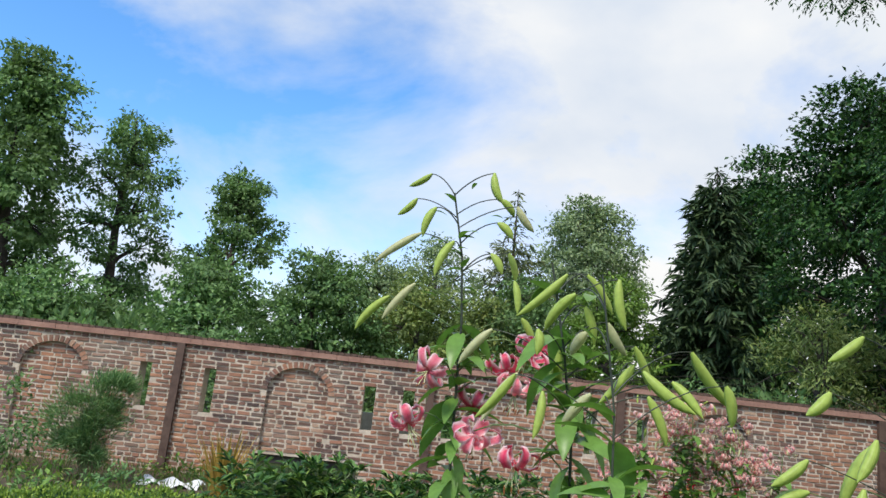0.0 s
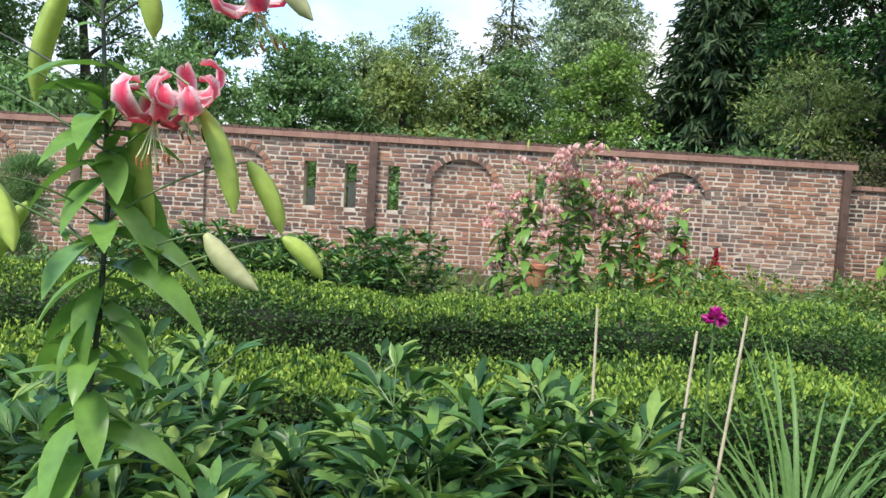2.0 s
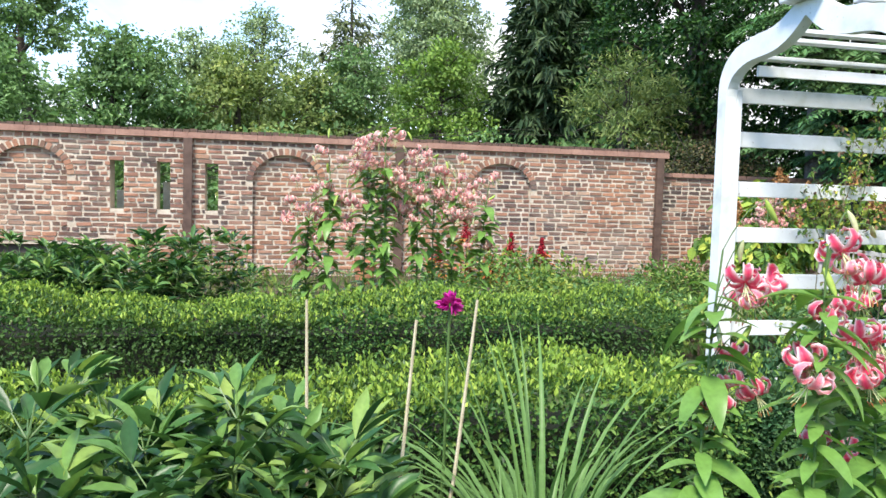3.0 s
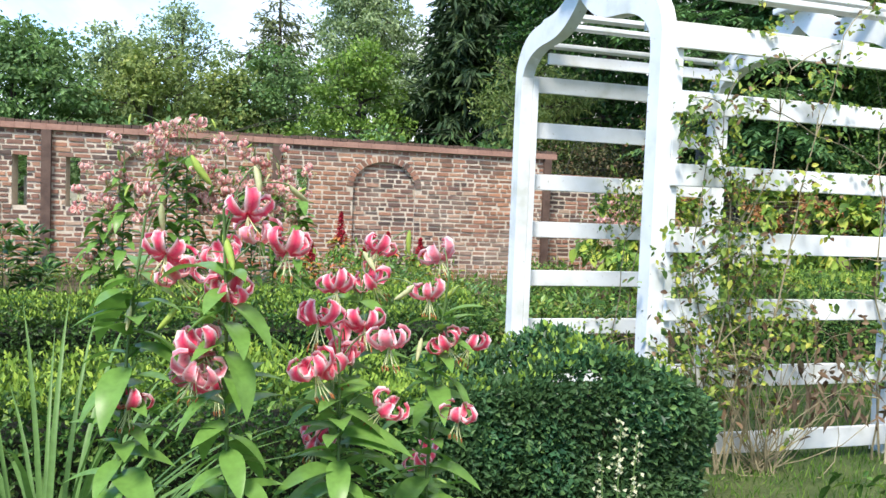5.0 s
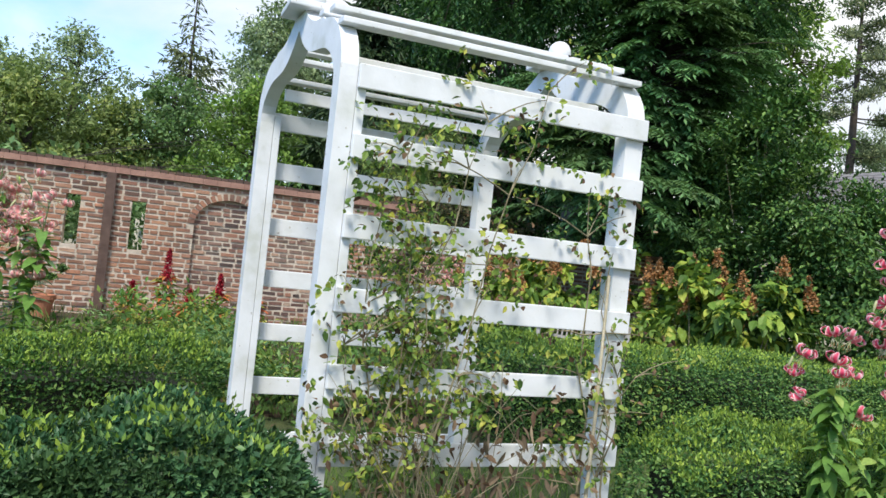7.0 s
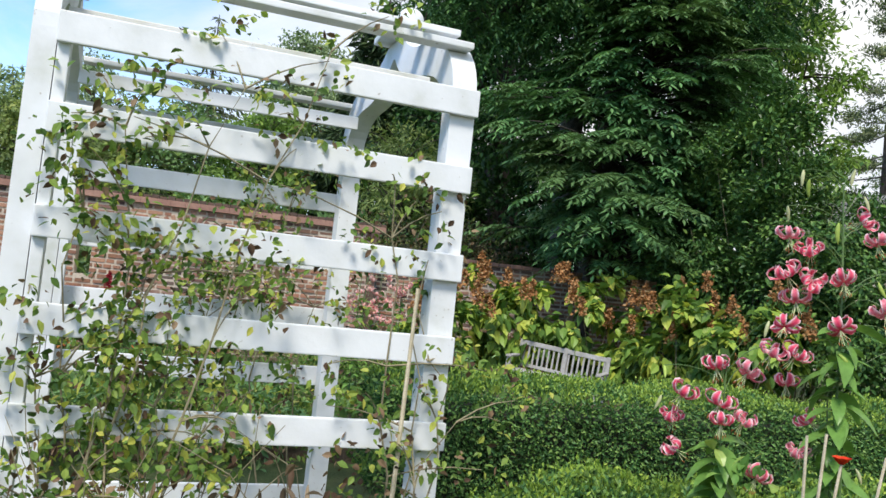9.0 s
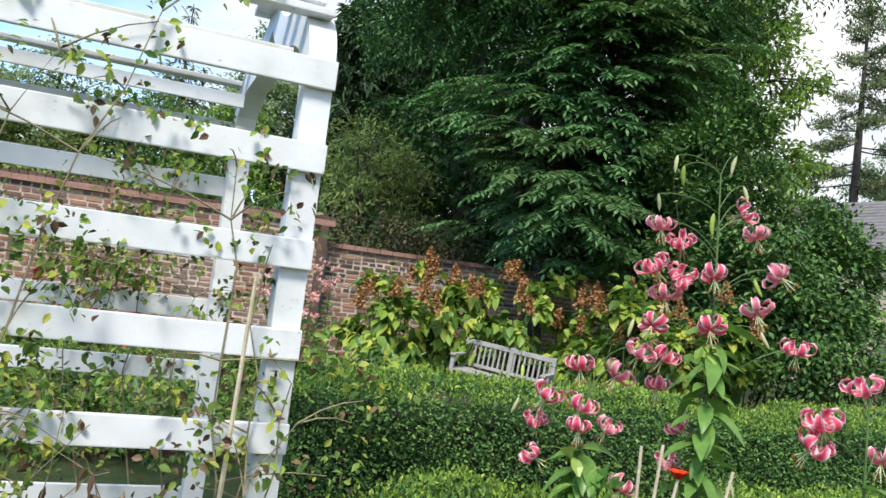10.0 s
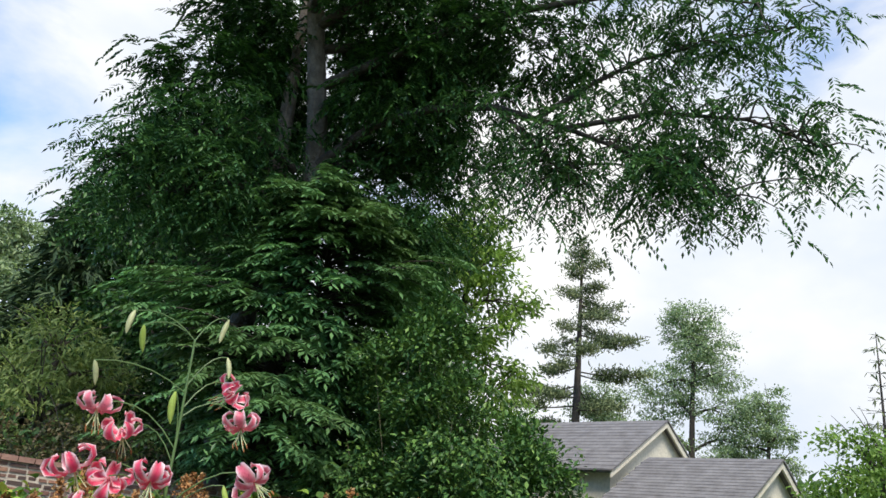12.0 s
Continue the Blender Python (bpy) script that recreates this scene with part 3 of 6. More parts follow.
def conifer(name, label, base, height, radius, mat, whorls=26, per=16, droop=0.5, bare_top=0.0, low=0.1, spray=(0.55, 0.12), power=0.8, r0=0.28, tip=0.15):
    """A conifer: whorls of drooping boughs with hanging sprays; the top may be almost bare."""
    ob = thing(name, label, "tree", base)
    wood = [tube([(0, 0, 0), (0.03, 0, height * 0.5), (0, 0.02, height)], [r0, r0 * 0.55, 0.02], 8)]
    P, D = [], []
    for i in range(whorls):
        f = i / (whorls - 1)
        z = height * (low + (0.985 - low) * f)
        R = radius * (1 - f) ** power * rng.uniform(0.75, 1.15) + 0.12
        for a in np.arange(6) * 1.047 + rng.uniform(0, 6.3):
            r = R * rng.uniform(0.55, 1.1)
            a += rng.normal() * 0.2
            end = np.array([math.cos(a) * r, math.sin(a) * r, z - r * droop + 0.12 * r])
            pts = curve_points((0, 0, z), end, 0.08 * r, 5)
            pts[-1, 2] += 0.12 * r
            wood.append(tube(pts, np.linspace(0.035 * (1.2 - f), 0.008, 5), 4))
            n = max(2, int(per * r / 2.0 * (0.25 if f > 1 - bare_top else 1)))
            s = rng.uniform(tip, 1.05, n)
            q = pts[0] + (pts[-1] - pts[0]) * s[:, None] + rng.normal(size=(n, 3)) * 0.13 * np.array([[1, 1, 0.6]]) * (0.4 + r * 0.25)
            P.append(q)
            D.append(np.repeat([(math.cos(a) * 0.7, math.sin(a) * 0.7, -0.55)], n, 0) + rng.normal(size=(n, 3)) * 0.45)
    part("trunk", joined(wood), BARK_DARK, ob)
    P, D = np.concatenate(P), np.concatenate(D)
    s = rng.uniform(0.6, 1.25, len(P))
    part("crown", diamonds(P, D, np.array([[0, 0, 1.0]]) + rng.normal(size=P.shape) * 0.6, s * spray[0], s * spray[1], 0.3), mat, ob)
    return ob


# almost black, so the shade deep in the hedges is in the colour
SHADE_CORE = plain("hedge_shade_core", (0.012, 0.016, 0.008), (0.03, 0.035, 0.018), 20, 0.95, 0.6)
DOWN = np.array([[0, 0, -1.0]])

# ---- ground ----
gx = np.concatenate([[-900, -300, -100, -40], np.linspace(-20, 24, 89), [40, 100, 300, 900]])
gy = np.concatenate([[-900, -300, -100, -30], np.linspace(-10, 30, 81), [50, 100, 300, 900]])
GX, GY = np.meshgrid(gx, gy, indexing="ij")
GZ = 0.012 * np.sin(GX * 2.3) * np.sin(GY * 1.9)
GZ = np.where((np.abs(GX) > 40) | (np.abs(GY) > 40), 0, GZ)
ii = np.arange(len(gx) - 1)[:, None] * len(gy) + np.arange(len(gy) - 1)[None, :]
ground = part("ground", (np.stack([GX, GY, GZ], -1).reshape(-1, 3), np.stack([ii, ii + len(gy), ii + len(gy) + 1, ii + 1], -1).reshape(-1, 4)), GROUND, smooth=True)
tagged(ground, "grassy garden ground with worn earthy patches", "ground", kind="structure")


def bed(name, label, x0, x1, y0, y1, h=0.07):
    nx, ny = int((x1 - x0) * 6), int((y1 - y0) * 6)
    X, Y = np.meshgrid(np.linspace(x0, x1, nx), np.linspace(y0, y1, ny), indexing="ij")
    edge = np.minimum(np.minimum(X - x0, x1 - X), np.minimum(Y - y0, y1 - Y))
    Z = -0.03 + np.clip(edge * 0.6, 0, h) + rng.normal(size=X.shape) * 0.012 * (edge > 0.05)
    i = np.arange(nx - 1)[:, None] * ny + np.arange(ny - 1)[None, :]
    ob = part(name, (np.stack([X, Y, Z], -1).reshape(-1, 3), np.stack([i, i + ny, i + ny + 1, i + 1], -1).reshape(-1, 4)), SOIL, smooth=True)
    return tagged(ob, label, "flower bed", kind="structure")


bed("flower_bed_front", "dark crumbly soil of the front flower bed", -9.5, 7.0, -2.75, -0.55, 0.08)
bed("flower_bed_west", "dark crumbly soil where the front bed widens", -9.5, -3.55, -3.6, -2.78, 0.08)
bed("flower_bed_wall", "dark soil of the long bed along the brick wall", -14.0, 7.5, 2.75, 9.12, 0.1)

# ---- brick wall ----
WALL_Y, WALL_TOP, WALL_END = 9.1, 2.17, 4.08
SLITS = (-13.6, -11.9, -8.74, -7.65, -4.92, -4.25, -3.54, -1.085, -0.19)
ARCHES = (-10.3, -6.14, -2.40, 1.14)
POSTS = (-12.3, -8.19, -3.89, -0.606, 4.0)
S_LOW, S_HIGH, S_W = 1.06, 1.80, 0.2
A_HALF, A_SPRING, A_RISE, RING, RECESS = 0.52, 1.55, 0.42, 0.115, 0.07
HOLE = (-6.72, -4.98, 0.50)
COURSE, BRICK_L, JOINT = 0.0775, 0.205, 0.026


def arch_half(z, grow=0.0):
    """Half the width of the arch at height z."""
    a, b = A_HALF + grow, A_RISE + grow
    if z <= A_SPRING:
        return a
    k = (z - A_SPRING) / b
    return a * math.sqrt(max(0.0, 1 - k * k)) if k < 1 else 0.0


wall = thing("wall_north", "old red brick garden wall with blind arches and slits", "garden wall", (0, WALL_Y, 0), kind="structure")
body = []
xs = sorted({-14.5, WALL_END, HOLE[0], HOLE[1]} | {s - S_W / 2 for s in SLITS} | {s + S_W / 2 for s in SLITS} | {a - A_HALF for a in ARCHES} | {a + A_HALF for a in ARCHES})
F0, B0 = 0.012, 0.36
for x0, x1 in zip(xs, xs[1:]):
    mid = (x0 + x1) / 2
    slit = any(abs(mid - s) < S_W / 2 for s in SLITS)
    arch = [a for a in ARCHES if abs(mid - a) < A_HALF]
    if slit:
        body += [box(x0, x1, F0, B0, HOLE[2] if HOLE[0] < mid < HOLE[1] else -0.1, S_LOW), box(x0, x1, F0, B0, S_HIGH, WALL_TOP)]
    elif arch:
        low = HOLE[2] if HOLE[0] < mid < HOLE[1] else -0.1
        body.append(box(x0, x1, F0 + RECESS, B0, low, WALL_TOP - 0.001))
        for i in range(24):
            u0, u1 = x0 + (x1 - x0) * i / 24, x0 + (x1 - x0) * (i + 1) / 24
            k = abs((u0 + u1) / 2 - arch[0]) / A_HALF
            body.append(box(u0, u1, F0, F0 + RECESS - 0.001, A_SPRING + A_RISE * math.sqrt(max(0, 1 - k * k)), WALL_TOP))
    else:
        body.append(box(x0, x1, F0, B0, HOLE[2] if HOLE[0] < mid < HOLE[1] else -0.1, WALL_TOP))
part("mortar_body", joined(body), MORTAR, wall, "pale sandy mortar")


def brick_rows(x0, x1, z0, z1, seed):
    """Bricks of a flat wall in courses, clipped at slits and arches: (x, z, length, height, set back)."""
    r = np.random.default_rng(seed)
    out = []
    for c in range(int((z1 - z0) / COURSE)):
        z = z0 + c * COURSE + COURSE / 2
        cuts = []
        for s in SLITS:
            if S_LOW - 0.02 < z < S_HIGH + 0.02:
                cuts.append((s - S_W / 2, s + S_W / 2))
        if z < HOLE[2] + 0.02:
            cuts.append((HOLE[0], HOLE[1] + 0.12 * (c % 2)))
        spans = []
        for a in ARCHES:
            o, i = (arch_half(z, RING) if z > A_SPRING - 0.04 else A_HALF), arch_half(z)
            if o > 0:
                cuts.append((a - o, a + o))
            if i > 0.06:
                if abs(a - ARCHES[1]) < 0.01 and z < HOLE[2] + 0.04:
                    continue
                spans.append((a - i, a + i, RECESS))
        e = x0
        for p, q in sorted(cuts) + [(x1, x1)]:
            p, q = min(max(p, x0), x1), min(max(q, x0), x1)
            if p - e > 0.03:
                spans.append((e, p, 0.0))
            e = max(e, q)
        length = 0.1 if c % 6 == 3 else BRICK_L
        for p, q, back in spans:
            if q <= x0 or p >= x1:
                continue
            x = p - (length + JOINT) * ((0.5 if c % 2 else 0.0) + r.uniform(0, 0.08))
            while x < q:
                a, b = max(x, p), min(x + length, q)
                if b - a > 0.03:
                    out.append(((a + b) / 2, z + r.normal() * 0.0015, b - a - r.uniform(0, 0.006), 0.048 + r.uniform(-0.008, 0.007), back + r.normal() * 0.004))
                x += length + JOINT * r.uniform(0.8, 1.3)
                length = 0.1 if c % 6 == 3 or r.random() < 0.22 else BRICK_L
    return out


CHIP = np.random.default_rng(12)


def brick_box(x, z, length, height, back):
    V, F = box(x - length / 2, x + length / 2, back, back + 0.04, z - height / 2, z + height / 2)
    return V + CHIP.normal(size=(8, 3)) * np.array([[0.004, 0.0025, 0.0035]]), F


def ring_bricks(a):
    """The header ring over one arch."""
    out = []
    n = 19
    for i in range(n):
        th = math.pi * (i + 0.5) / n
        c, s = math.cos(th), math.sin(th)
        p0 = np.array([a + A_HALF * c, A_SPRING + A_RISE * s])
        p1 = np.array([a + (A_HALF + RING - 0.012) * c, A_SPRING + (A_RISE + RING - 0.012) * s])
        d = p1 - p0
        d /= np.linalg.norm(d)
        t = np.array([-d[1], d[0]]) * 0.031
        y0, y1 = -0.004 + rng.normal() * 0.002, 0.05
        V = np.array([(q[0], y, q[1]) for q in (p0 - t, p0 + t, p1 - t, p1 + t) for y in (y0, y1)])
        out.append((V, np.array([(0, 1, 3, 2), (4, 6, 7, 5), (0, 4, 5, 1), (2, 3, 7, 6), (0, 2, 6, 4), (1, 5, 7, 3)])))
    return out


rows = brick_rows(-14.5, WALL_END, 0.0, WALL_TOP, 3)
near = [b for b in rows if -0.55 < b[0] < 2.3 and b[1] > 0.95][:290]
near_set = set(near)
part("bricks", joined([brick_box(*b) for b in rows if b not in near_set]), BRICK_JOINED, wall)["kind"] = "stuff"
part("arch_bricks", joined([v for a in ARCHES for v in ring_bricks(a)]), BRICK_JOINED, wall)["kind"] = "stuff"
cop = []
x = -14.5
while x < WALL_END + 0.05:
    cop.append(box(x, min(x + 0.205, WALL_END + 0.09), -0.05 + rng.normal() * 0.003, 0.4, WALL_TOP + 0.002, WALL_TOP + 0.09 + rng.normal() * 0.002))
    x += 0.208
cap = []
x = -14.5
while x < WALL_END + 0.05:
    cap.append(box(x, min(x + 0.1, WALL_END + 0.09), -0.015 + rng.normal() * 0.004, 0.37, WALL_TOP + 0.096, WALL_TOP + 0.14 + rng.normal() * 0.007))
    x += 0.112
part("coping", joined(cop), COPING, wall, "weathered pinkish brick coping")["kind"] = "stuff"
part("coping_cap", joined(cap), COPING_TOP, wall, "dark mossy brick cap")["kind"] = "stuff"
for x in POSTS:
    p = part("steel_post", joined([box(x - 0.065, x + 0.065, -0.075, -0.063, -0.1, WALL_TOP), box(x - 0.007, x + 0.007, -0.063, 0.0, -0.1, WALL_TOP), box(x - 0.065, x + 0.065, -0.016, -0.004, -0.1, WALL_TOP)]), RUST, wall, "brown rusted steel post")
part("timber_lintel", box(HOLE[0], HOLE[1], 0.16, 0.3, HOLE[2] - 0.14, HOLE[2] - 0.004), DARK_GAP, wall, "dark timber across a low opening")

low = thing("wall_east", "lower stretch of old red brick garden wall", "garden wall", (0, 9.35, 0), kind="structure")
part("mortar_body", box(WALL_END + 0.09, 9.5, 0.012, 0.36, -0.1, 1.86), MORTAR, low, "pale sandy mortar")
SLITS, ARCHES = (), ()
part("bricks", joined([brick_box(*b) for b in brick_rows(WALL_END + 0.09, 9.5, 0.0, 1.86, 5)]), BRICK_JOINED, low)["kind"] = "stuff"
part("coping", joined([box(4.17 + i * 0.213, 4.17 + i * 0.213 + 0.2, -0.04, 0.4, 1.862, 1.93 + rng.normal() * 0.003) for i in range(25)]), COPING, low, "weathered red brick coping")["kind"] = "stuff"

# ---- hedges ----
hedge("box_hedge", "clipped box hedge with yellow-green new growth", -7.6, -0.6, -0.62, 0.02, 0.58, 4400, 0.03, 0.2)
hedge("box_hedge", "bushy dark blue-green box hedge end beside the arbor", -0.68, 0.52, -0.66, 0.0, 0.64, 10500, 0.034, 0.02, 1.9, L_BOX_BLUE)
hedge("box_hedge", "clipped dark box hedge before the wall bed", -9.0, 0.42, 1.78, 2.6, 0.54, 3200, 0.034, 0.16)
hedge("box_hedge", "clipped box hedge beside the white arbor", 2.32, 8.5, -0.4, 0.25, 0.56, 4600, 0.028, 0.2, 1.3, L_BOX_PALE)
hedge("box_hedge", "tall clipped grey-green box hedge beyond the path", 2.5, 9.0, 1.8, 2.7, 0.715, 4200, 0.032, 0.14, 1.0, L_BOX_PALE)

# ---- white arbor ----
AX0, AX1, AY1, SKEW = 0.62, 2.215, 1.5, -0.128
RAIL_Z = [2.045, 1.738, 1.39, 1.068, 0.735, 0.40, 0.06]
arbor = thing("garden_arbor", "white-painted wooden rose arbor with ogee ends and ball finials", "arbor")


def shear(me):
    """The arbor has racked a little with age."""
    for v in me.vertices:
        v.co.x += SKEW * max(0.0, v.co.y) / AY1
    return me


def board(name, *args, label="", r=0.005):
    return part(name, shear(bevelled(*args, r=r, mat=PAINT, name=name)), PAINT, arbor, label)


for z in RAIL_Z:
    board("rail", 0.70, AX1, 0.0, 0.026, z, z + 0.107)
    board("rail", 0.66, AX1 - 0.02, AY1 + 0.095, AY1 + 0.12, z, z + 0.107)
board("post", 0.703, 0.745, 0.028, 0.118, 0.0, 2.12)
board("post", 0.703, 0.745, AY1 + 0.002, AY1 + 0.092, 0.0, 2.12)
board("cross_rail", 0.665, 0.69, 0.13, AY1 - 0.09, 0.06, 0.14)


def ogee(outer):
    """Half of the end's outline, from the post's foot up to the middle: (y, z)."""
    pts = []
    if outer:
        pts += [(0.03, 0.0), (0.03, 2.12)]
        for i in range(1, 9):
            a = math.pi / 2 * i / 9
            pts.append((0.03 + 0.30 * (1 - math.cos(a)), 2.12 + 0.29 * math.sin(a)))
        pts += [(0.36, 2.415), (0.362, 2.43), (0.42, 2.435)]
        for i in range(1, 8):
            a = i / 8
            pts.append((0.42 + 0.28 * a, 2.435 + 0.10 * a ** 2.2))
        pts += [(0.72, 2.545)]
    else:
        pts += [(0.118, 0.0), (0.118, 2.08)]
        for i in range(1, 9):
            a = math.pi / 2 * i / 9
            pts.append((0.118 + 0.30 * (1 - math.cos(a)), 2.08 + 0.2 * math.sin(a)))
        for i in range(1, 9):
            a = i / 8
            pts.append((0.42 + 0.38 * a, 2.285 + 0.17 * a ** 2.4))
    return pts


def end_frame(x0, x1):
    """One sawn ogee end with its legs, both halves."""
    out, inn = ogee(True), ogee(False)

    def resample(p, n):
        p = np.array(p)
        d = np.concatenate([[0], np.cumsum(np.linalg.norm(np.diff(p, axis=0), axis=1))])
        s = np.linspace(0, d[-1], n)
        return np.stack([np.interp(s, d, p[:, 0]), np.interp(s, d, p[:, 1])], 1)

    n = 60
    o, i = resample(out, n), resample(inn, n)
    o, i = np.concatenate([o, [(0.81, 2.545)]]), np.concatenate([i, [(0.81, 2.46)]])
    pieces = []
    for mirror in (0, 1):
        A, B = o.copy(), i.copy()
        if mirror:
            A[:, 0], B[:, 0] = 1.62 - A[:, 0], 1.62 - B[:, 0]
        m = len(A)
        V = np.concatenate([np.stack([np.full(m, x), q[:, 0], q[:, 1]], 1) for x in (x0, x1) for q in (A, B)])
        k = np.arange(m - 1)
        F = [np.stack([k, k + 1, k + 1 + m, k + m], 1), np.stack([k + 2 * m, k + 3 * m, k + 3 * m + 1, k + 2 * m + 1], 1),
             np.stack([k, k + 2 * m, k + 2 * m + 1, k + 1], 1), np.stack([k + m, k + m + 1, k + 3 * m + 1, k + 3 * m], 1)]
        pieces.append((V, np.concatenate(F)))
    return pieces


for x0, x1 in ((AX0, AX0 + 0.08), (AX1 - 0.105, AX1 - 0.003)):
    for half in end_frame(x0, x1):
        part("end_frame", shear(mesh_from("end_frame", half[0], half[1], PAINT)), PAINT, arbor, "sawn ogee end board")
for y, z in ((0.10, 2.36), (0.25, 2.455), (0.42, 2.475), (1.2, 2.475), (1.37, 2.455), (1.52, 2.36)):
    board("roof_slat", AX0 + (0.0 if y < 0.8 else 0.084), AX1 - 0.02, y - 0.04, y + 0.04, z - 0.028, z, label="flaking white roof slat")
board("roof_slat", AX0 + 0.082, AX1 - 0.107, 0.28, 0.30, 2.18, 2.25)
board("roof_slat", AX0 + 0.082, AX1 - 0.107, 1.3, 1.32, 2.18, 2.25)
for x in (AX0 + 0.05, AX1 - 0.05):
    x += SKEW / 2
    cap = part("finial_plate", bevelled(x - 0.14, x + 0.14, 0.80 - 0.15, 0.80 + 0.15, 2.55, 2.585, 0.008, PAINT, "finial_plate"), PAINT, arbor)
    part("finial_neck", bevelled(x - 0.05, x + 0.05, 0.72, 0.88, 2.46, 2.551, 0.006, PAINT, "finial_neck"), PAINT, arbor)
    pr = [(0.0, 2.58), (0.045, 2.58), (0.03, 2.595)] + [(0.068 * math.sin(a), 2.655 - 0.068 * math.cos(a)) for a in np.linspace(0.5, math.pi, 14)]
    V, F = lathe(pr, 24)
    part("ball", (V + np.array([[x, 0.80, 0]]), F), PAINT, cap, "round white ball", smooth=True)

# ---- climbing roses on the arbor ----


def rose(label, feet, tops, leaves_per, brown=0.12):
    ob = thing("climbing_rose", label, "rose", (*feet[0], 0))
    o = np.array([[feet[0][0], feet[0][1], 0]])
    wood, P = [], []
    for (fx, fy), (tx, ty, tz) in zip(feet, tops):
        pts = curve_points((fx, fy, 0.0), (tx, ty, tz), 0.0, 9, (rng.normal() * 0.06, rng.normal() * 0.04, 0)) + np.concatenate([[[0, 0, 0]], rng.normal(size=(8, 3)) * 0.022])
        wood.append(tube(pts, np.linspace(0.006, 0.002, 9), 5))
        for _ in range(int(4 + tz * 3)):
            k = rng.integers(2, 9)
            e = pts[k] + np.array([rng.normal() * 0.16, rng.normal() * 0.07, rng.uniform(-0.02, 0.2)])
            wood.append(tube(curve_points(pts[k], e, 0.02, 4), np.linspace(0.004, 0.0015, 4), 4))
            c = e + rng.normal(size=(int(leaves_per / 4), 3)) * np.array([[0.075, 0.045, 0.07]])
            P.append(np.repeat(c, 4, 0) + rng.normal(size=(len(c) * 4, 3)) * 0.017)
    part("cane_tangle", (lambda w: (w[0] - o, w[1]))(joined(wood)), TWIG, ob, "thin brown canes")
    P = np.concatenate(P)
    is_brown = rng.random(len(P)) < brown
    for nm, mk, mt, sz in (("foliage", ~is_brown, L_ROSE, 0.036), ("dry_foliage", is_brown, L_BROWN, 0.034)):
        Q = P[mk]
        if len(Q):
            s = rng.uniform(0.6, 1.25, len(Q)) * sz
            part(nm, blades(Q - o, rng.normal(size=Q.shape) + np.array([[0, -0.2, -0.3]]), np.array([[0, -0.5, 1.0]]) + rng.normal(size=Q.shape) * 0.6, s, s * 0.62, 0.15, 4, (0.15, 1.0, 0.8, 0.02)), mt, ob)
    return ob


rose("leafy climbing rose on the arbor's side rails", [(1.0 + rng.normal() * 0.1, -0.1) for _ in range(9)],
     [(0.72, 0.04, 1.2), (0.8, -0.04, 1.5), (0.95, -0.04, 1.75), (1.05, 0.03, 1.3), (1.3, -0.05, 1.98), (1.6, -0.04, 2.2), (1.15, -0.06, 1.1), (1.35, 0.05, 0.9), (0.75, 0.05, 0.8)], 52, 0.16)
rose("thin climbing rose on the arbor's corner post", [(2.06, -0.08), (2.12, -0.06), (2.0, -0.05), (1.95, -0.05)],
     [(2.15, -0.03, 1.1), (2.05, -0.04, 1.3), (1.9, -0.02, 1.75), (2.2, -0.05, 0.85)], 32, 0.25)
rose("climbing rose on the arbor's far side", [(1.2, 1.6), (1.5, 1.62), (1.75, 1.6), (1.9, 1.58)], [(1.3, 1.5, 1.4), (1.6, 1.52, 1.75), (1.78, 1.5, 1.95), (1.9, 1.5, 1.4)], 60, 0.22)

dry = thing("dry_shrub", "leafless tangle of dry stems at the arbor's foot", "shrub", (1.2, -0.12, 0))
tw = []
for i in range(52):
    a = rng.uniform(0, 6.28)
    r = rng.uniform(0.1, 0.6)
    b = (rng.normal() * 0.05, rng.normal() * 0.03, 0)
    tw.append(tube(curve_points(b, (r * math.cos(a) * 1.2, r * math.sin(a) * 0.35, rng.uniform(0.3, 0.95)), rng.normal() * 0.08, 6, (rng.normal() * 0.16, rng.normal() * 0.06, 0)), np.linspace(0.0035, 0.0012, 6), 4))
part("branching_stem", joined(tw), TWIG, dry)
n = 150
P = np.stack([rng.uniform(-0.5, 0.75, n), rng.normal(size=n) * 0.12, rng.uniform(0.25, 0.75, n)], 1)
m = 70
Q = np.stack([rng.normal(size=m) * 0.16 + 0.34, rng.normal(size=m) * 0.08, rng.uniform(0.22, 0.62, m)], 1)
part("withered_foliage", blades(Q, rng.normal(size=(m, 3)) * 0.6 + np.array([[0, 0, -0.8]]), rand_dirs(m), rng.uniform(0.05, 0.08, m), 0.026, 0.3, 5, (0.2, 0.8, 1.0, 0.7, 0.03), 0.35), L_DRY, dry)["kind"] = "stuff"
part("dry_foliage", blades(P, rng.normal(size=(n, 3)), rand_dirs(n), rng.uniform(0.035, 0.065, n), 0.024, 0.3, 4, (0.1, 1.0, 0.8, 0.02)), L_BROWN, dry)
cane = thing("bamboo_stake", "thin grey garden stake leaning on the arbor", "stake", (1.97, -0.12, 0))
part("stake", tube([(0, 0, 0), (0.03, 0.02, 0.7), (0.05, 0.05, 1.35)], [0.01, 0.009, 0.007], 6), STAKE, cane)

# grass path under the arbor
n = 30000
P = np.stack([rng.uniform(-4.5, 5.0, n), rng.uniform(-0.95, 1.85, n), np.zeros(n)], 1)
part_grass = part("lawn_grass", diamonds(P, np.array([[0, 0, 1.0]]) + rng.normal(size=(n, 3)) * 0.35, rand_dirs(n), rng.uniform(0.03, 0.07, n), 0.006, 0.2), L_GRASS)
tagged(part_grass, "short green lawn grass on the path", "grass", kind="stuff")

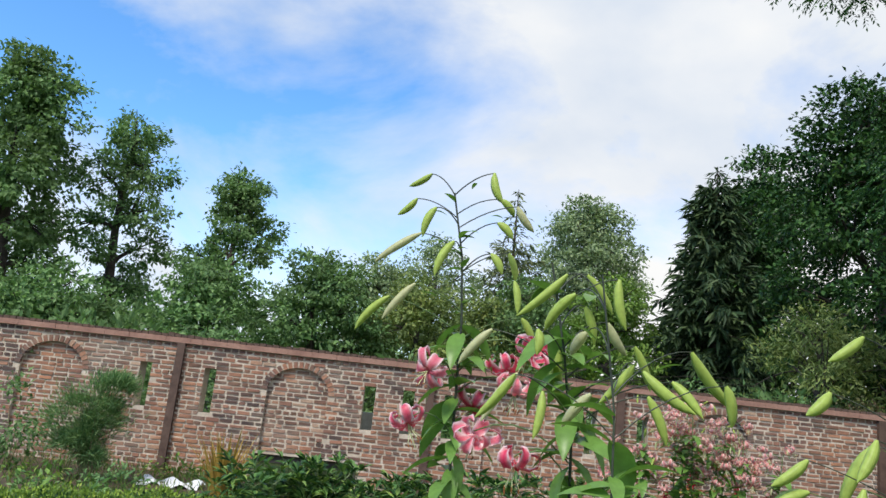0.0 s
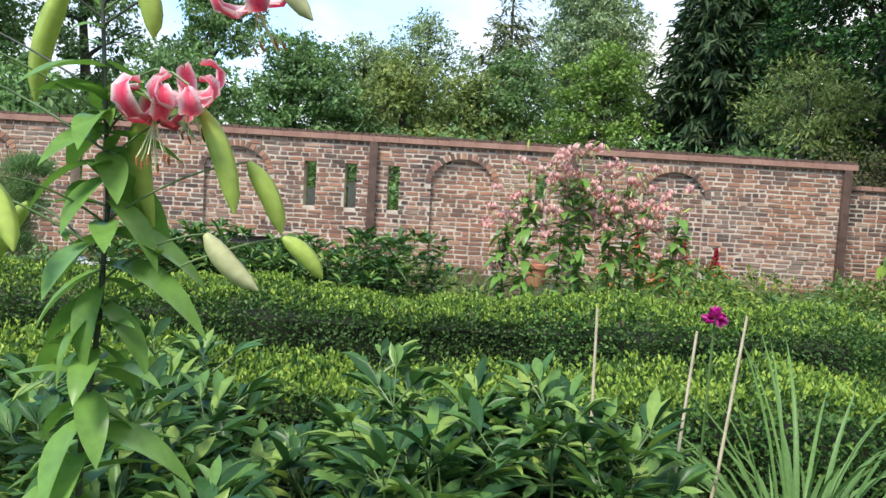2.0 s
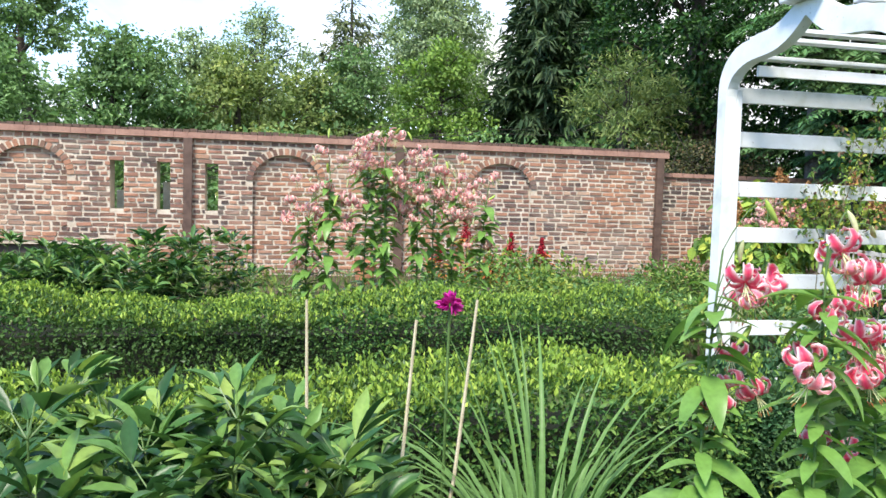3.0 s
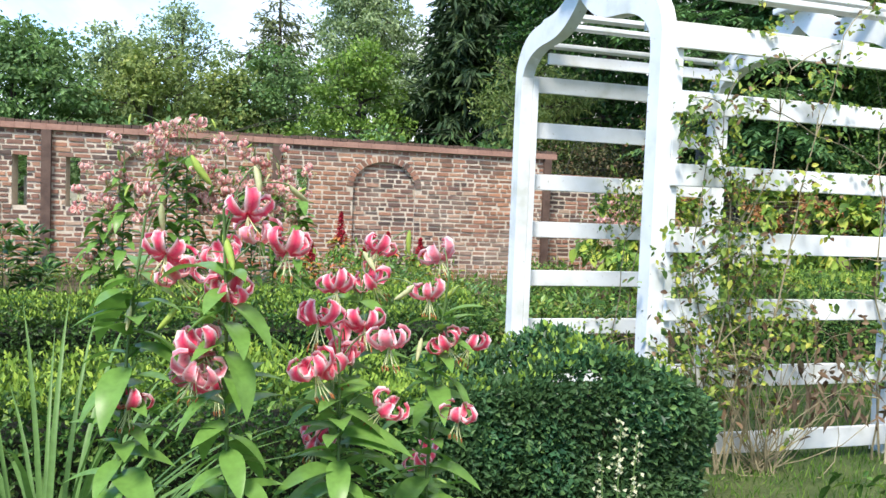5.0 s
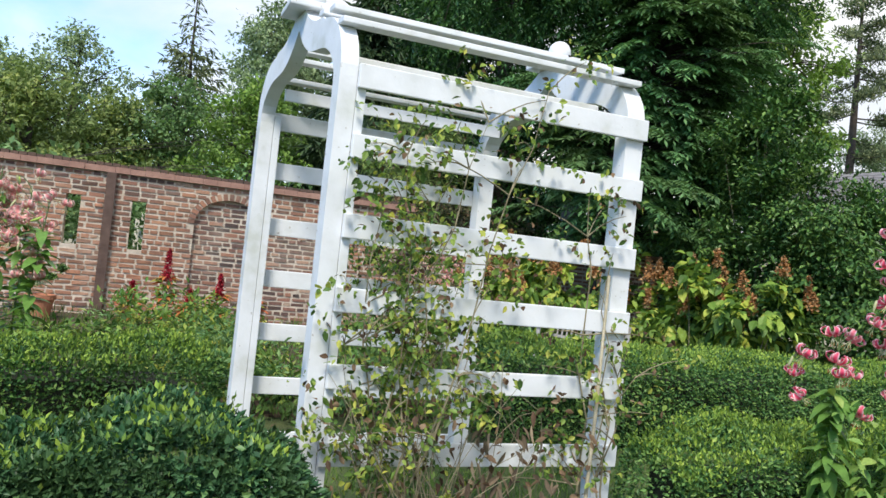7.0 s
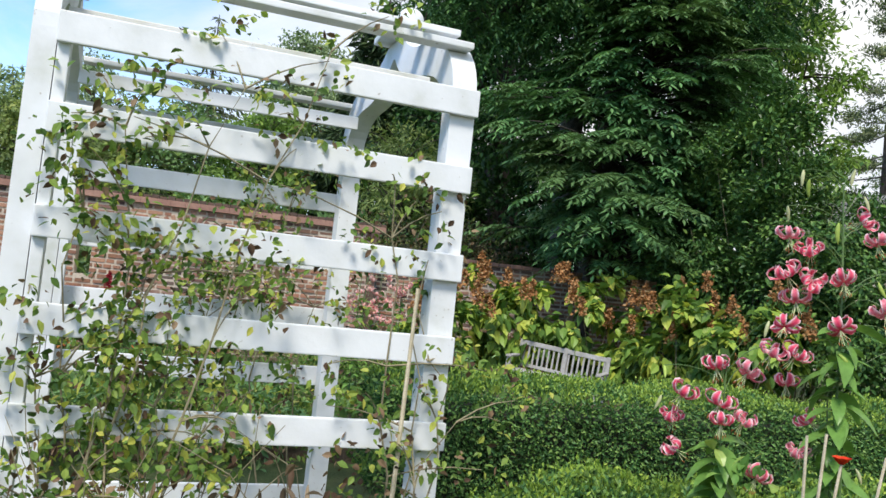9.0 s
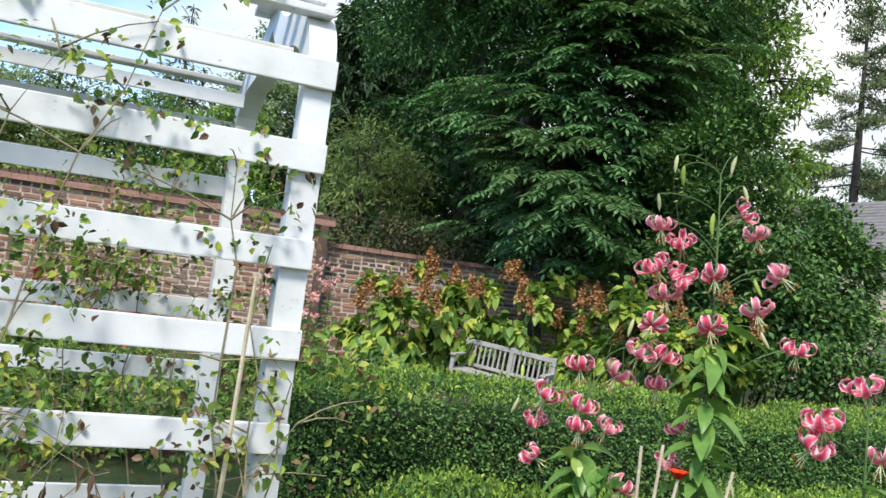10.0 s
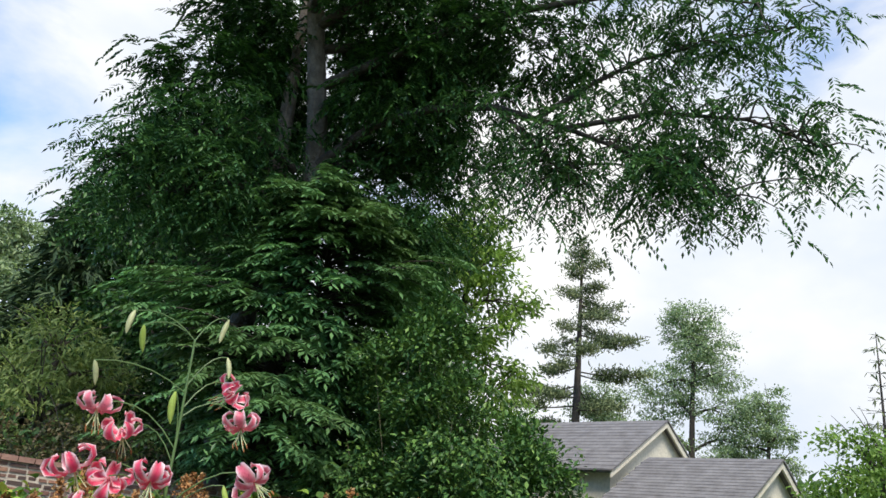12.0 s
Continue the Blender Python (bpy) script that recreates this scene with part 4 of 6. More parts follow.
# ---- lilies ----
prof = [(0.0, 0.010), (0.014, -0.008), (0.034, -0.010), (0.050, 0.004), (0.053, 0.022), (0.041, 0.036), (0.024, 0.036)]
wid = (0.010, 0.022, 0.035, 0.039, 0.032, 0.018, 0.003)


def flower_meshes(mat, seed):
    r = np.random.default_rng(seed)
    V, F, UV = [], [], []
    for k in range(6):
        a = k * math.pi / 3 + r.normal() * 0.08
        ca, sa = math.cos(a), math.sin(a)
        curl = r.uniform(0.66, 1.3)
        lift = r.normal() * 0.012
        b = len(V)
        for i, ((rad, h), w) in enumerate(zip(prof, wid)):
            w = w * (1.0 if k % 2 else 0.82)
            for j, u in enumerate((-1, -0.5, 0, 0.5, 1)):
                rr, t = rad * curl + 0.004 * abs(u) * (i > 2), u * w / 2
                V.append((rr * ca - t * sa, rr * sa + t * ca, h + lift * i / 6 + 0.006 * u * u + 0.004 * math.sin(i * 2 + u * 5 + k)))
                UV.append((0.5 + u / 2, i / 6))
        for i in range(6):
            for j in range(4):
                p = b + i * 5 + j
                F.append((p, p + 1, p + 6, p + 5))
    petals = mesh_from("petals", V, F, mat, True, UV)
    fil, an = [], []
    for k in range(6):
        a = k * math.pi / 3 + 0.5
        e = np.array([math.cos(a) * 0.022, math.sin(a) * 0.022, -0.062 + r.normal() * 0.005])
        fil.append(tube(curve_points((0, 0, 0), e, -0.006, 4), 0.0011, 4))
        an.append(tube([e + (0, 0, 0.004), e + np.array([0.002, 0.001, -0.004]), e + np.array([0.003, 0.001, -0.012])], [0.001, 0.0024, 0.001], 5))
    fil.append(tube([(0, 0, 0), (0.003, 0.002, -0.04), (0.012, 0.005, -0.078)], 0.0014, 4))
    return petals, mesh_from("filaments", *joined(fil), FILAMENT), mesh_from("anthers", *joined(an), ANTHER)


FLOWERS = [flower_meshes(PETAL, 1), flower_meshes(PETAL, 2)]
FLOWERS_PALE = [flower_meshes(PETAL_PALE, 3), flower_meshes(PETAL_PALE, 4)]


def pod_mesh(length, r, mat, bend):
    s = np.linspace(0, 1, 7)
    P = np.stack([bend * s * (1 - s) * 2, 0 * s, -length * s], 1)
    V, F = tube(P, r * np.array([0.3, 0.82, 1.0, 1.0, 0.92, 0.7, 0.1]), 12)
    k = np.arange(len(V)) % 12
    V[:, :2] *= (1 - 0.16 * (k % 2))[:, None]
    return mesh_from("pod", V, F, mat, True)


PODS = [pod_mesh(0.105, 0.0115, L_POD, 0.01), pod_mesh(0.12, 0.0135, L_POD, -0.02), pod_mesh(0.09, 0.0125, L_POD, 0.012), pod_mesh(0.11, 0.013, L_BUD, -0.01)]
BUDS = [pod_mesh(0.075, 0.0085, L_BUD, 0.008), pod_mesh(0.085, 0.0095, L_POD, -0.008)]
one = np.array([[0.0, 0, 0]])
LEAVES = [mesh_from("leaf", *blades(one, np.array([[1.0, 0, 0.25]]), np.array([[0, 0, 1.0]]), L, W, d, 8, (0.3, 0.72, 0.95, 1.0, 0.93, 0.74, 0.44, 0.03), 0.18), L_LILY, True)
          for L, W, d in ((0.135, 0.042, 0.4), (0.155, 0.05, 0.6), (0.115, 0.036, 0.3))]


def lily(label, foot, top, flowers=(), buds=(), leaf_z=(0.15, 0.9), n_leaves=24, meshes=FLOWERS, pod=BUDS, size=1.0, leaf_size=1.0, group="", dark=False, hang=0.0):
    """One lily stalk: stem, leaves, flowers and buds on their stalks."""
    ob = thing("lily_plant", label, "lily", foot, group)
    o = Vector(foot)
    f, t = np.zeros(3), np.array(top) - np.array(foot)
    spine = curve_points(f, t, 0, 10, (rng.normal() * 0.02, rng.normal() * 0.02, 0))
    part("stem", tube(spine, np.linspace(0.009, 0.0035, 10) * size, 7), STEM_DARK if dark else STEM, ob, smooth=True)

    def on_stem(z):
        k = np.clip(z, 0, t[2])
        return np.array([np.interp(k, spine[:, 2], spine[:, c]) for c in range(3)])

    stalks = []
    for i, p in enumerate(flowers):
        q = np.array(p) - np.array(foot)
        a = on_stem(q[2] - rng.uniform(0.0, 0.1))
        head = q + np.array([0, 0, 0.012])
        stalks.append((curve_points(a, head, 0.05 * size, 6), 0.0022 * size))
        pet, fil, ant = meshes[i % len(meshes)]
        fl = part("flower", pet, None, ob)
        fl.matrix_basis = Matrix.LocRotScale(Vector(q), Euler((rng.normal() * 0.36, rng.normal() * 0.36, rng.uniform(0, 6.28))), Vector([size * rng.uniform(0.92, 1.12)] * 3))
        part("stamen_crown", fil, None, fl)["kind"] = "stuff"
        part("anther_ring", ant, None, fl, "rust-brown anther tips")["kind"] = "stuff"
    for i, p in enumerate(buds):
        q = np.array(p) - np.array(foot)
        a = on_stem(q[2] - rng.uniform(-0.04, 0.08))
        head = q + np.array([0, 0, 0.045])
        stalks.append((curve_points(a, head, 0.03 * size, 6), 0.002 * size))
        b = part("seed_pod" if pod is PODS else "bud", pod[i % len(pod)], None, ob)
        b.matrix_basis = Matrix.LocRotScale(Vector(head), Euler((rng.normal() * 0.3, rng.normal() * 0.45, rng.uniform(0, 6.28))), Vector([size * rng.uniform(0.85, 1.15)] * 3))
    for pts, rad in stalks:
        part("flower_stalk", tube(pts, rad, 5), STEM, ob)
    for i in range(n_leaves):
        z = leaf_z[0] + (leaf_z[1] - leaf_z[0]) * (i + rng.random()) / n_leaves
        lf = part("leaf", LEAVES[i % 3], None, ob)
        lf.matrix_basis = Matrix.LocRotScale(Vector(on_stem(z)), Euler((rng.normal() * 0.15, rng.uniform(-0.45, 0.5) + hang, i * 2.4 + rng.normal() * 0.3)), Vector((1, 1.2, 1)) * leaf_size * rng.uniform(0.75, 1.2))
    return ob


def share(points, stems):
    """Each flower goes to the stalk nearest to it."""
    out = [[] for _ in stems]
    for p in points:
        out[min(range(len(stems)), key=lambda i: (stems[i][0] - p[0]) ** 2 + (stems[i][1] - p[1]) ** 2 + 0.05 * max(0, p[2] - stems[i][2]))].append(p)
    return out


# tall seeding lilies by the start of the walk


def seed_lily(label, y, stem, pods, flowers, n_leaves, leaf_z, leaf_size=1.0, size=1.0, twiglets=10, pod=1.0):
    """A stalk gone to seed: pods (x, z of the joint, x, z of the tip) hang from stiff side branches."""
    foot = np.array([stem[-1][0], y, 0.03])
    ob = thing("lily_plant", label, "lily", tuple(foot), "tall lilies")
    line = np.array([(x, y, z) for x, z in stem[::-1]]) - foot
    s = np.linspace(0, line[-1, 2], 14)
    spine = np.stack([np.interp(s, line[:, 2], line[:, 0]), 0.012 * np.sin(s * 5), s], 1)
    part("stem", tube(spine, np.linspace(0.009, 0.0026, 14) * size, 8), STEM_DARK, ob, "dark upright stem", smooth=True)

    def on_stem(z):
        return np.array([np.interp(z, spine[:, 2], spine[:, c]) for c in range(3)])

    for i, (x0, z0, x1, z1) in enumerate(pods):
        dy = rng.normal() * 0.05
        a = np.array([x0, y + dy, z0]) - foot
        b = np.array([x1, y + dy * 1.25, z1]) - foot
        k = on_stem(min(a[2] - 0.02 - 0.35 * abs(a[0] - np.interp(a[2], spine[:, 2], spine[:, 0])), spine[-1, 2] - 0.005))
        part("flower_stalk", tube(curve_points(k, a, 0.012, 7), np.linspace(0.0021, 0.0015, 7) * size, 6), STEM_DARK if z0 > stem[0][1] - 0.2 else STEM, ob, smooth=True)
        length = np.linalg.norm(b - a) * 1.12
        pd = part("seed_pod", PODS[i % len(PODS)], None, ob)
        pd.matrix_basis = Matrix.Translation(Vector(a)) @ Vector((0, 0, -1)).rotation_difference(Vector(b - a)).to_matrix().to_4x4() @ Matrix.Diagonal((pod, pod, length / 0.105, 1))
        if i % 2:
            lf = part("bract", LEAVES[2], None, ob)
            lf.matrix_basis = Matrix.LocRotScale(Vector(k + (a - k) * 0.55), Euler((0, rng.uniform(-0.6, 0.3), rng.uniform(0, 6.28))), Vector((0.3, 0.35, 0.3)) * rng.uniform(0.7, 1.3))
    for i in range(twiglets):
        k = on_stem(spine[-1, 2] - 0.02 - 0.4 * rng.random())
        lf = part("bract", LEAVES[i % 3], None, ob)
        lf.matrix_basis = Matrix.LocRotScale(Vector(k), Euler((rng.normal() * 0.2, rng.uniform(-0.7, 0.2), rng.uniform(0, 6.28))), Vector((0.36, 0.4, 0.36)) * rng.uniform(0.6, 1.4))
    for i, (x, z) in enumerate(flowers):
        q = np.array([x, y + rng.normal() * 0.05, z]) - foot
        k = on_stem(q[2] - 0.02)
        part("flower_stalk", tube(curve_points(k, q + np.array([0, 0, 0.012]), 0.03, 6), 0.002 * size, 5), STEM, ob)
        pet, fil, ant = FLOWERS[i % 2]
        fl = part("flower", pet, None, ob)
        fl.matrix_basis = Matrix.LocRotScale(Vector(q), Euler((rng.normal() * 0.4, rng.normal() * 0.4, rng.uniform(0, 6.28))), Vector([size * rng.uniform(0.85, 1.05)] * 3))
        part("stamen_crown", fil, None, fl)["kind"] = "stuff"
        part("anther_ring", ant, None, fl, "rust-brown anther tips")["kind"] = "stuff"
    for i in range(n_leaves):
        z = leaf_z[0] + (leaf_z[1] - leaf_z[0]) * (i + rng.random()) / n_leaves
        lf = part("leaf", LEAVES[i % 3], None, ob)
        lf.matrix_basis = Matrix.LocRotScale(Vector(on_stem(z)), Euler((rng.normal() * 0.2, rng.uniform(-0.2, 0.95), i * 2.4 + rng.normal() * 0.3)), Vector((1, 1.15, 1)) * leaf_size * rng.uniform(0.7, 1.2))
    return ob


A_PODS = [(-4.31, 2.13, -4.36, 2.10), (-4.16, 2.11, -4.14, 2.05), (-4.13, 2.07, -4.09, 2.03), (-4.09, 2.05, -4.05, 2.0), (-4.34, 2.05, -4.38, 2.01), (-4.29, 2.02, -4.31, 1.96), (-4.14, 1.99, -4.1, 1.95), (-4.32, 1.96, -4.41, 1.89),
          (-4.1, 1.93, -4.08, 1.87), (-4.24, 1.93, -4.27, 1.86), (-4.15, 1.91, -4.12, 1.86), (-4.32, 1.83, -4.38, 1.75), (-4.09, 1.85, -4.08, 1.78), (-4.38, 1.8, -4.44, 1.73), (-4.05, 1.78, -4.01, 1.71)]
seed_lily("tall lily gone to green seed pods above crimson flowers", -2.34, [(-4.25, 2.06), (-4.22, 1.95), (-4.2, 1.77), (-4.16, 0.03)], A_PODS, [(-4.27, 1.62), (-4.03, 1.69), (-4.08, 1.65), (-4.06, 1.60), (-4.3, 1.5), (-4.15, 1.55)], 120, (0.3, 1.72), 0.85, 0.85, 16, 0.8)
A2_PODS = [(-4.05, 1.77, -4.01, 1.72), (-4.01, 1.76, -4.0, 1.70), (-4.05, 1.72, -4.03, 1.66), (-4.01, 1.70, -3.98, 1.66), (-3.96, 1.67, -3.93, 1.61), (-4.08, 1.65, -4.07, 1.58), (-4.13, 1.67, -4.13, 1.63), (-4.19, 1.67, -4.23, 1.62),
           (-3.95, 1.61, -3.92, 1.57), (-3.99, 1.62, -3.94, 1.58), (-3.96, 1.59, -3.93, 1.52), (-4.16, 1.6, -4.2, 1.54), (-4.12, 1.58, -4.13, 1.52)]
seed_lily("lily stalk with seed pods and a few crimson flowers", -3.0, [(-4.11, 1.78), (-4.09, 1.71), (-4.06, 1.51), (-4.02, 0.03)], A2_PODS, [(-4.2, 1.5), (-4.14, 1.47)], 130, (0.3, 1.66), 0.6, 0.62, 22, 0.6)
A3_PODS = [(-4.17, 1.68, -4.21, 1.64), (-4.15, 1.67, -4.17, 1.64), (-4.1, 1.6, -4.13, 1.56), (-4.14, 1.63, -4.15, 1.61), (-4.21, 1.58, -4.24, 1.54), (-4.04, 1.62, -4.0, 1.58), (-4.01, 1.59, -4.0, 1.55), (-4.13, 1.57, -4.15, 1.54)]
seed_lily("lily stalk with large green seed pods close to the walk", -3.45, [(-4.14, 1.68), (-4.14, 1.65), (-4.12, 1.55), (-4.1, 0.03)], A3_PODS, [], 60, (0.3, 1.52), 0.42, 0.36, 10, 0.42)
B_PODS = [(-3.42, 1.77, -3.48, 1.72), (-3.29, 1.75, -3.285, 1.81), (-3.51, 1.65, -3.56, 1.60), (-3.24, 1.72, -3.23, 1.66), (-3.44, 1.57, -3.48, 1.50), (-3.37, 1.56, -3.41, 1.45), (-3.26, 1.55, -3.24, 1.48), (-3.12, 1.58, -3.08, 1.52), (-3.53, 1.52, -3.59, 1.47),
          (-3.52, 1.46, -3.58, 1.42), (-3.47, 1.48, -3.52, 1.38), (-3.48, 1.34, -3.55, 1.24), (-3.36, 1.33, -3.32, 1.27), (-3.26, 1.41, -3.25, 1.31), (-3.18, 1.41, -3.14, 1.30), (-3.18, 1.28, -3.13, 1.23), (-3.1, 1.28, -3.06, 1.24), (-3.4, 1.3, -3.45, 1.22), (-3.14, 1.36, -3.1, 1.28)]
seed_lily("tall lily with pale seed pods and crimson flowers", -2.7, [(-3.31, 1.69), (-3.30, 1.51), (-3.28, 1.25), (-3.3, 1.06), (-3.33, 0.03)], B_PODS, [(-3.14, 1.53), (-3.19, 1.42), (-3.23, 1.40)], 140, (0.2, 1.43), 0.74, 0.72, 18, 0.95)

C_STEMS = [(-1.36, -1.86, 1.22), (-1.5, -1.7, 1.2), (-1.06, -1.62, 1.14), (-0.88, -1.62, 1.1), (-1.14, -1.76, 0.98), (-0.86, -1.38, 0.66)]
C_FLOWERS = [(-1.32, -1.85, 1.21), (-1.3, -1.85, 1.17), (-1.25, -1.85, 1.15), (-1.46, -1.73, 1.13), (-1.44, -1.73, 1.09), (-1.35, -1.85, 1.07), (-1.39, -1.85, 0.98), (-1.4, -1.88, 0.94), (-1.52, -1.73, 0.85), (-1.04, -1.6, 1.14), (-0.87, -1.5, 1.12), (-1.05, -1.6, 1.07), (-1.13, -1.63, 1.06), (-0.92, -1.6, 1.04), (-1.18, -1.75, 1.01), (-1.08, -1.7, 0.99), (-1.05, -1.8, 0.97), (-0.89, -1.65, 0.94), (-0.82, -1.6, 0.93), (-1.12, -1.7, 0.95), (-1.19, -1.8, 0.92), (-1.15, -1.75, 0.92), (-1.05, -1.78, 0.84), (-0.88, -1.72, 0.8), (-1.16, -1.6, 0.72), (-0.85, -1.35, 0.59), (-1.36, -1.66, 1.12), (-1.38, -1.6, 1.07), (-1.4, -1.6, 0.94), (-1.42, -1.62, 0.87), (-1.37, -1.66, 0.86)]
C_BUDS = [(-1.47, -1.73, 1.18), (-1.25, -1.85, 1.22), (-1.36, -1.85, 1.13), (-1.44, -1.73, 0.99), (-1.52, -1.73, 0.99), (-1.07, -1.6, 1.09), (-0.97, -1.6, 1.14), (-0.98, -1.7, 1.03), (-0.96, -1.7, 0.92), (-0.85, -1.6, 1.02), (-1.31, -1.85, 1.25), (-1.42, -1.73, 1.27)]
for st, fl, bu in zip(C_STEMS, share(C_FLOWERS, C_STEMS), share(C_BUDS, C_STEMS)):
    lily("pink turk's-cap lily in full flower in the front bed", (st[0], st[1], 0.03), st, fl, bu, (0.12, st[2] - 0.12), 88, FLOWERS, BUDS, 0.70, 0.82, "pink lilies in the front bed")

D_STEMS = [(3.42, -0.64, 1.88), (3.12, -0.46, 1.2), (3.5, -0.56, 1.12)]
D_FLOWERS = [(3.25, -0.58, 1.68), (3.31, -0.62, 1.63), (3.55, -0.62, 1.77), (3.58, -0.66, 1.69), (3.23, -0.6, 1.54), (3.3, -0.64, 1.52), (3.37, -0.72, 1.53), (3.6, -0.76, 1.56), (3.28, -0.6, 1.45), (3.5, -0.78, 1.43), (3.24, -0.6, 1.35), (3.39, -0.7, 1.36), (3.24, -0.55, 1.25), (3.3, -0.6, 1.25), (3.76, -0.7, 1.32), (3.08, -0.45, 1.18), (3.25, -0.42, 1.16), (3.02, -0.35, 1.06), (3.07, -0.5, 1.05), (3.02, -0.3, 0.96), (3.04, -0.55, 0.99), (3.18, -0.5, 0.99), (2.98, -0.38, 0.86), (3.46, -0.52, 1.01), (3.4, -0.55, 0.89), (3.26, -0.5, 0.79), (3.36, -0.5, 1.14)]
D_BUDS = [(3.21, -0.6, 1.74), (3.3, -0.6, 1.85), (3.51, -0.6, 1.92), (3.4, -0.65, 1.7), (3.51, -0.65, 1.81), (3.55, -0.7, 1.5), (3.6, -0.7, 1.33), (3.39, -0.7, 1.23), (3.17, -0.6, 1.32), (2.89, -0.4, 1.12), (2.89, -0.4, 1.01), (3.62, -0.6, 0.81), (3.27, -0.6, 1.88)]
for st, fl, bu in zip(D_STEMS, share(D_FLOWERS, D_STEMS), share(D_BUDS, D_STEMS)):
    lily("pink turk's-cap lily beside the arbor", (st[0], st[1], 0.0), st, fl, bu, (0.15, st[2] - (0.5 if st[2] > 1.5 else 0.28)), 96, FLOWERS, BUDS, 0.82, 1.0, "pink lilies beside the arbor", hang=0.38)
lily("low pink lily at the end of the bed", (3.85, -0.95, 0.0), (3.85, -0.92, 1.2), [(3.85, -0.9, 1.23), (3.69, -0.9, 1.11), (3.66, -0.9, 1.04), (3.95, -0.9, 1.01)], [(4.06, -0.9, 1.17)],
     (0.2, 0.95), 16, FLOWERS, BUDS, 0.95, 1.0, "pink lilies beside the arbor")

# pale lilies before the brick wall
for i in range(9):
    x, y = -2.3 + 1.6 * (i + 0.5) / 9 + rng.normal() * 0.06, 3.15 + rng.uniform(-0.25, 0.35)
    h = 1.35 + 0.38 * math.sin((i + 0.6) / 9.5 * math.pi) + rng.normal() * 0.05
    fl = [(x + rng.normal() * 0.14, y + rng.normal() * 0.12, h + rng.uniform(-0.55, 0.06)) for _ in range(12)]
    bu = [(x + rng.normal() * 0.13, y + rng.normal() * 0.1, h + rng.uniform(-0.35, 0.1)) for _ in range(5)]
    lily("tall lily with faded pale pink flowers before the wall", (x, y, 0.0), (x + rng.normal() * 0.05, y, h), fl, bu, (0.15, h - 0.2), 92, FLOWERS_PALE, BUDS, 1.0, 1.2, "faded lilies before the wall")
for i in range(4):
    x, y, h = 2.75 + 0.16 * i + rng.normal() * 0.05, 4.3 + rng.uniform(-0.2, 0.3), 1.5 + rng.uniform(-0.15, 0.15)
    fl = [(x + rng.normal() * 0.1, y + rng.normal() * 0.1, h + rng.uniform(-0.5, 0.02)) for _ in range(9)]
    lily("tall lily with faded coral flowers near the wall's end", (x, y, 0.0), (x, y, h), fl, (), (0.25, h - 0.3), 46, FLOWERS_PALE, BUDS, 0.85, 0.8, "faded lilies near the wall's end")


# ---- front bed ----
def peony(x, y, h, w):
    ob = thing("peony", "leafy green peony bush without flowers", "peony", (x, y, 0.03), "peonies in the front bed")
    stems, P, D = [], [], []
    for i in range(int(15 * w / 0.45)):
        a, r = rng.uniform(0, 6.28), w * math.sqrt(rng.random())
        e = np.array([math.cos(a) * r, math.sin(a) * r, h * rng.uniform(0.72, 1.08) * (1 - 0.35 * (r / w) ** 2)])
        pts = curve_points((e[0] * 0.25, e[1] * 0.25, 0), e, 0.03, 6)
        stems.append(tube(pts, np.linspace(0.006, 0.003, 6), 5))
        for k, cnt in ((2, 3), (3, 4), (4, 5), (5, 6)):
            for j in range(cnt):
                b = rng.uniform(0, 6.28)
                d = np.array([math.cos(b), math.sin(b), rng.uniform(-0.15, 0.8) + (0.5 if k == 5 else 0)])
                q = pts[k] + d * rng.uniform(0.03, 0.08)
                stems.append(tube([pts[k], q], [0.0025, 0.0018], 4))
                s = np.cross(d, (0, 0, 1))
                for m in (-0.75, 0, 0.75):
                    P.append(q)
                    D.append(d + s * m + rng.normal(size=3) * 0.12)
    P, D = np.array(P), np.array(D)
    n = len(P)
    L = rng.uniform(0.085, 0.155, n)
    part("branching_stem", joined(stems), STEM, ob)
    part("foliage", blades(P, D, np.array([[0, 0, 1.0]]) + rng.normal(size=(n, 3)) * 0.25, L, L * 0.275, rng.uniform(0.0, 0.45, n), 5, (0.12, 0.75, 1.0, 0.7, 0.02), 0.3), L_PEONY, ob, smooth=True)
    return ob


for i in range(17):
    x = -6.3 + 0.62 * (i % 7) + rng.normal() * 0.06 + 0.2 * (i // 7)
    y = -1.0 - 0.48 * (i // 7) + rng.normal() * 0.06
    if -2.35 < x and y < -1.2:
        x -= 0.25
    peony(x, y, 0.68 + rng.normal() * 0.05, 0.4)


for x, y in ((-3.05, -1.45), (-2.75, -1.75), (-3.55, -1.75), (-2.5, -1.35), (-4.0, -1.5), (-3.15, -2.1)):
    peony(x, y, 0.62 + rng.normal() * 0.05, 0.36)


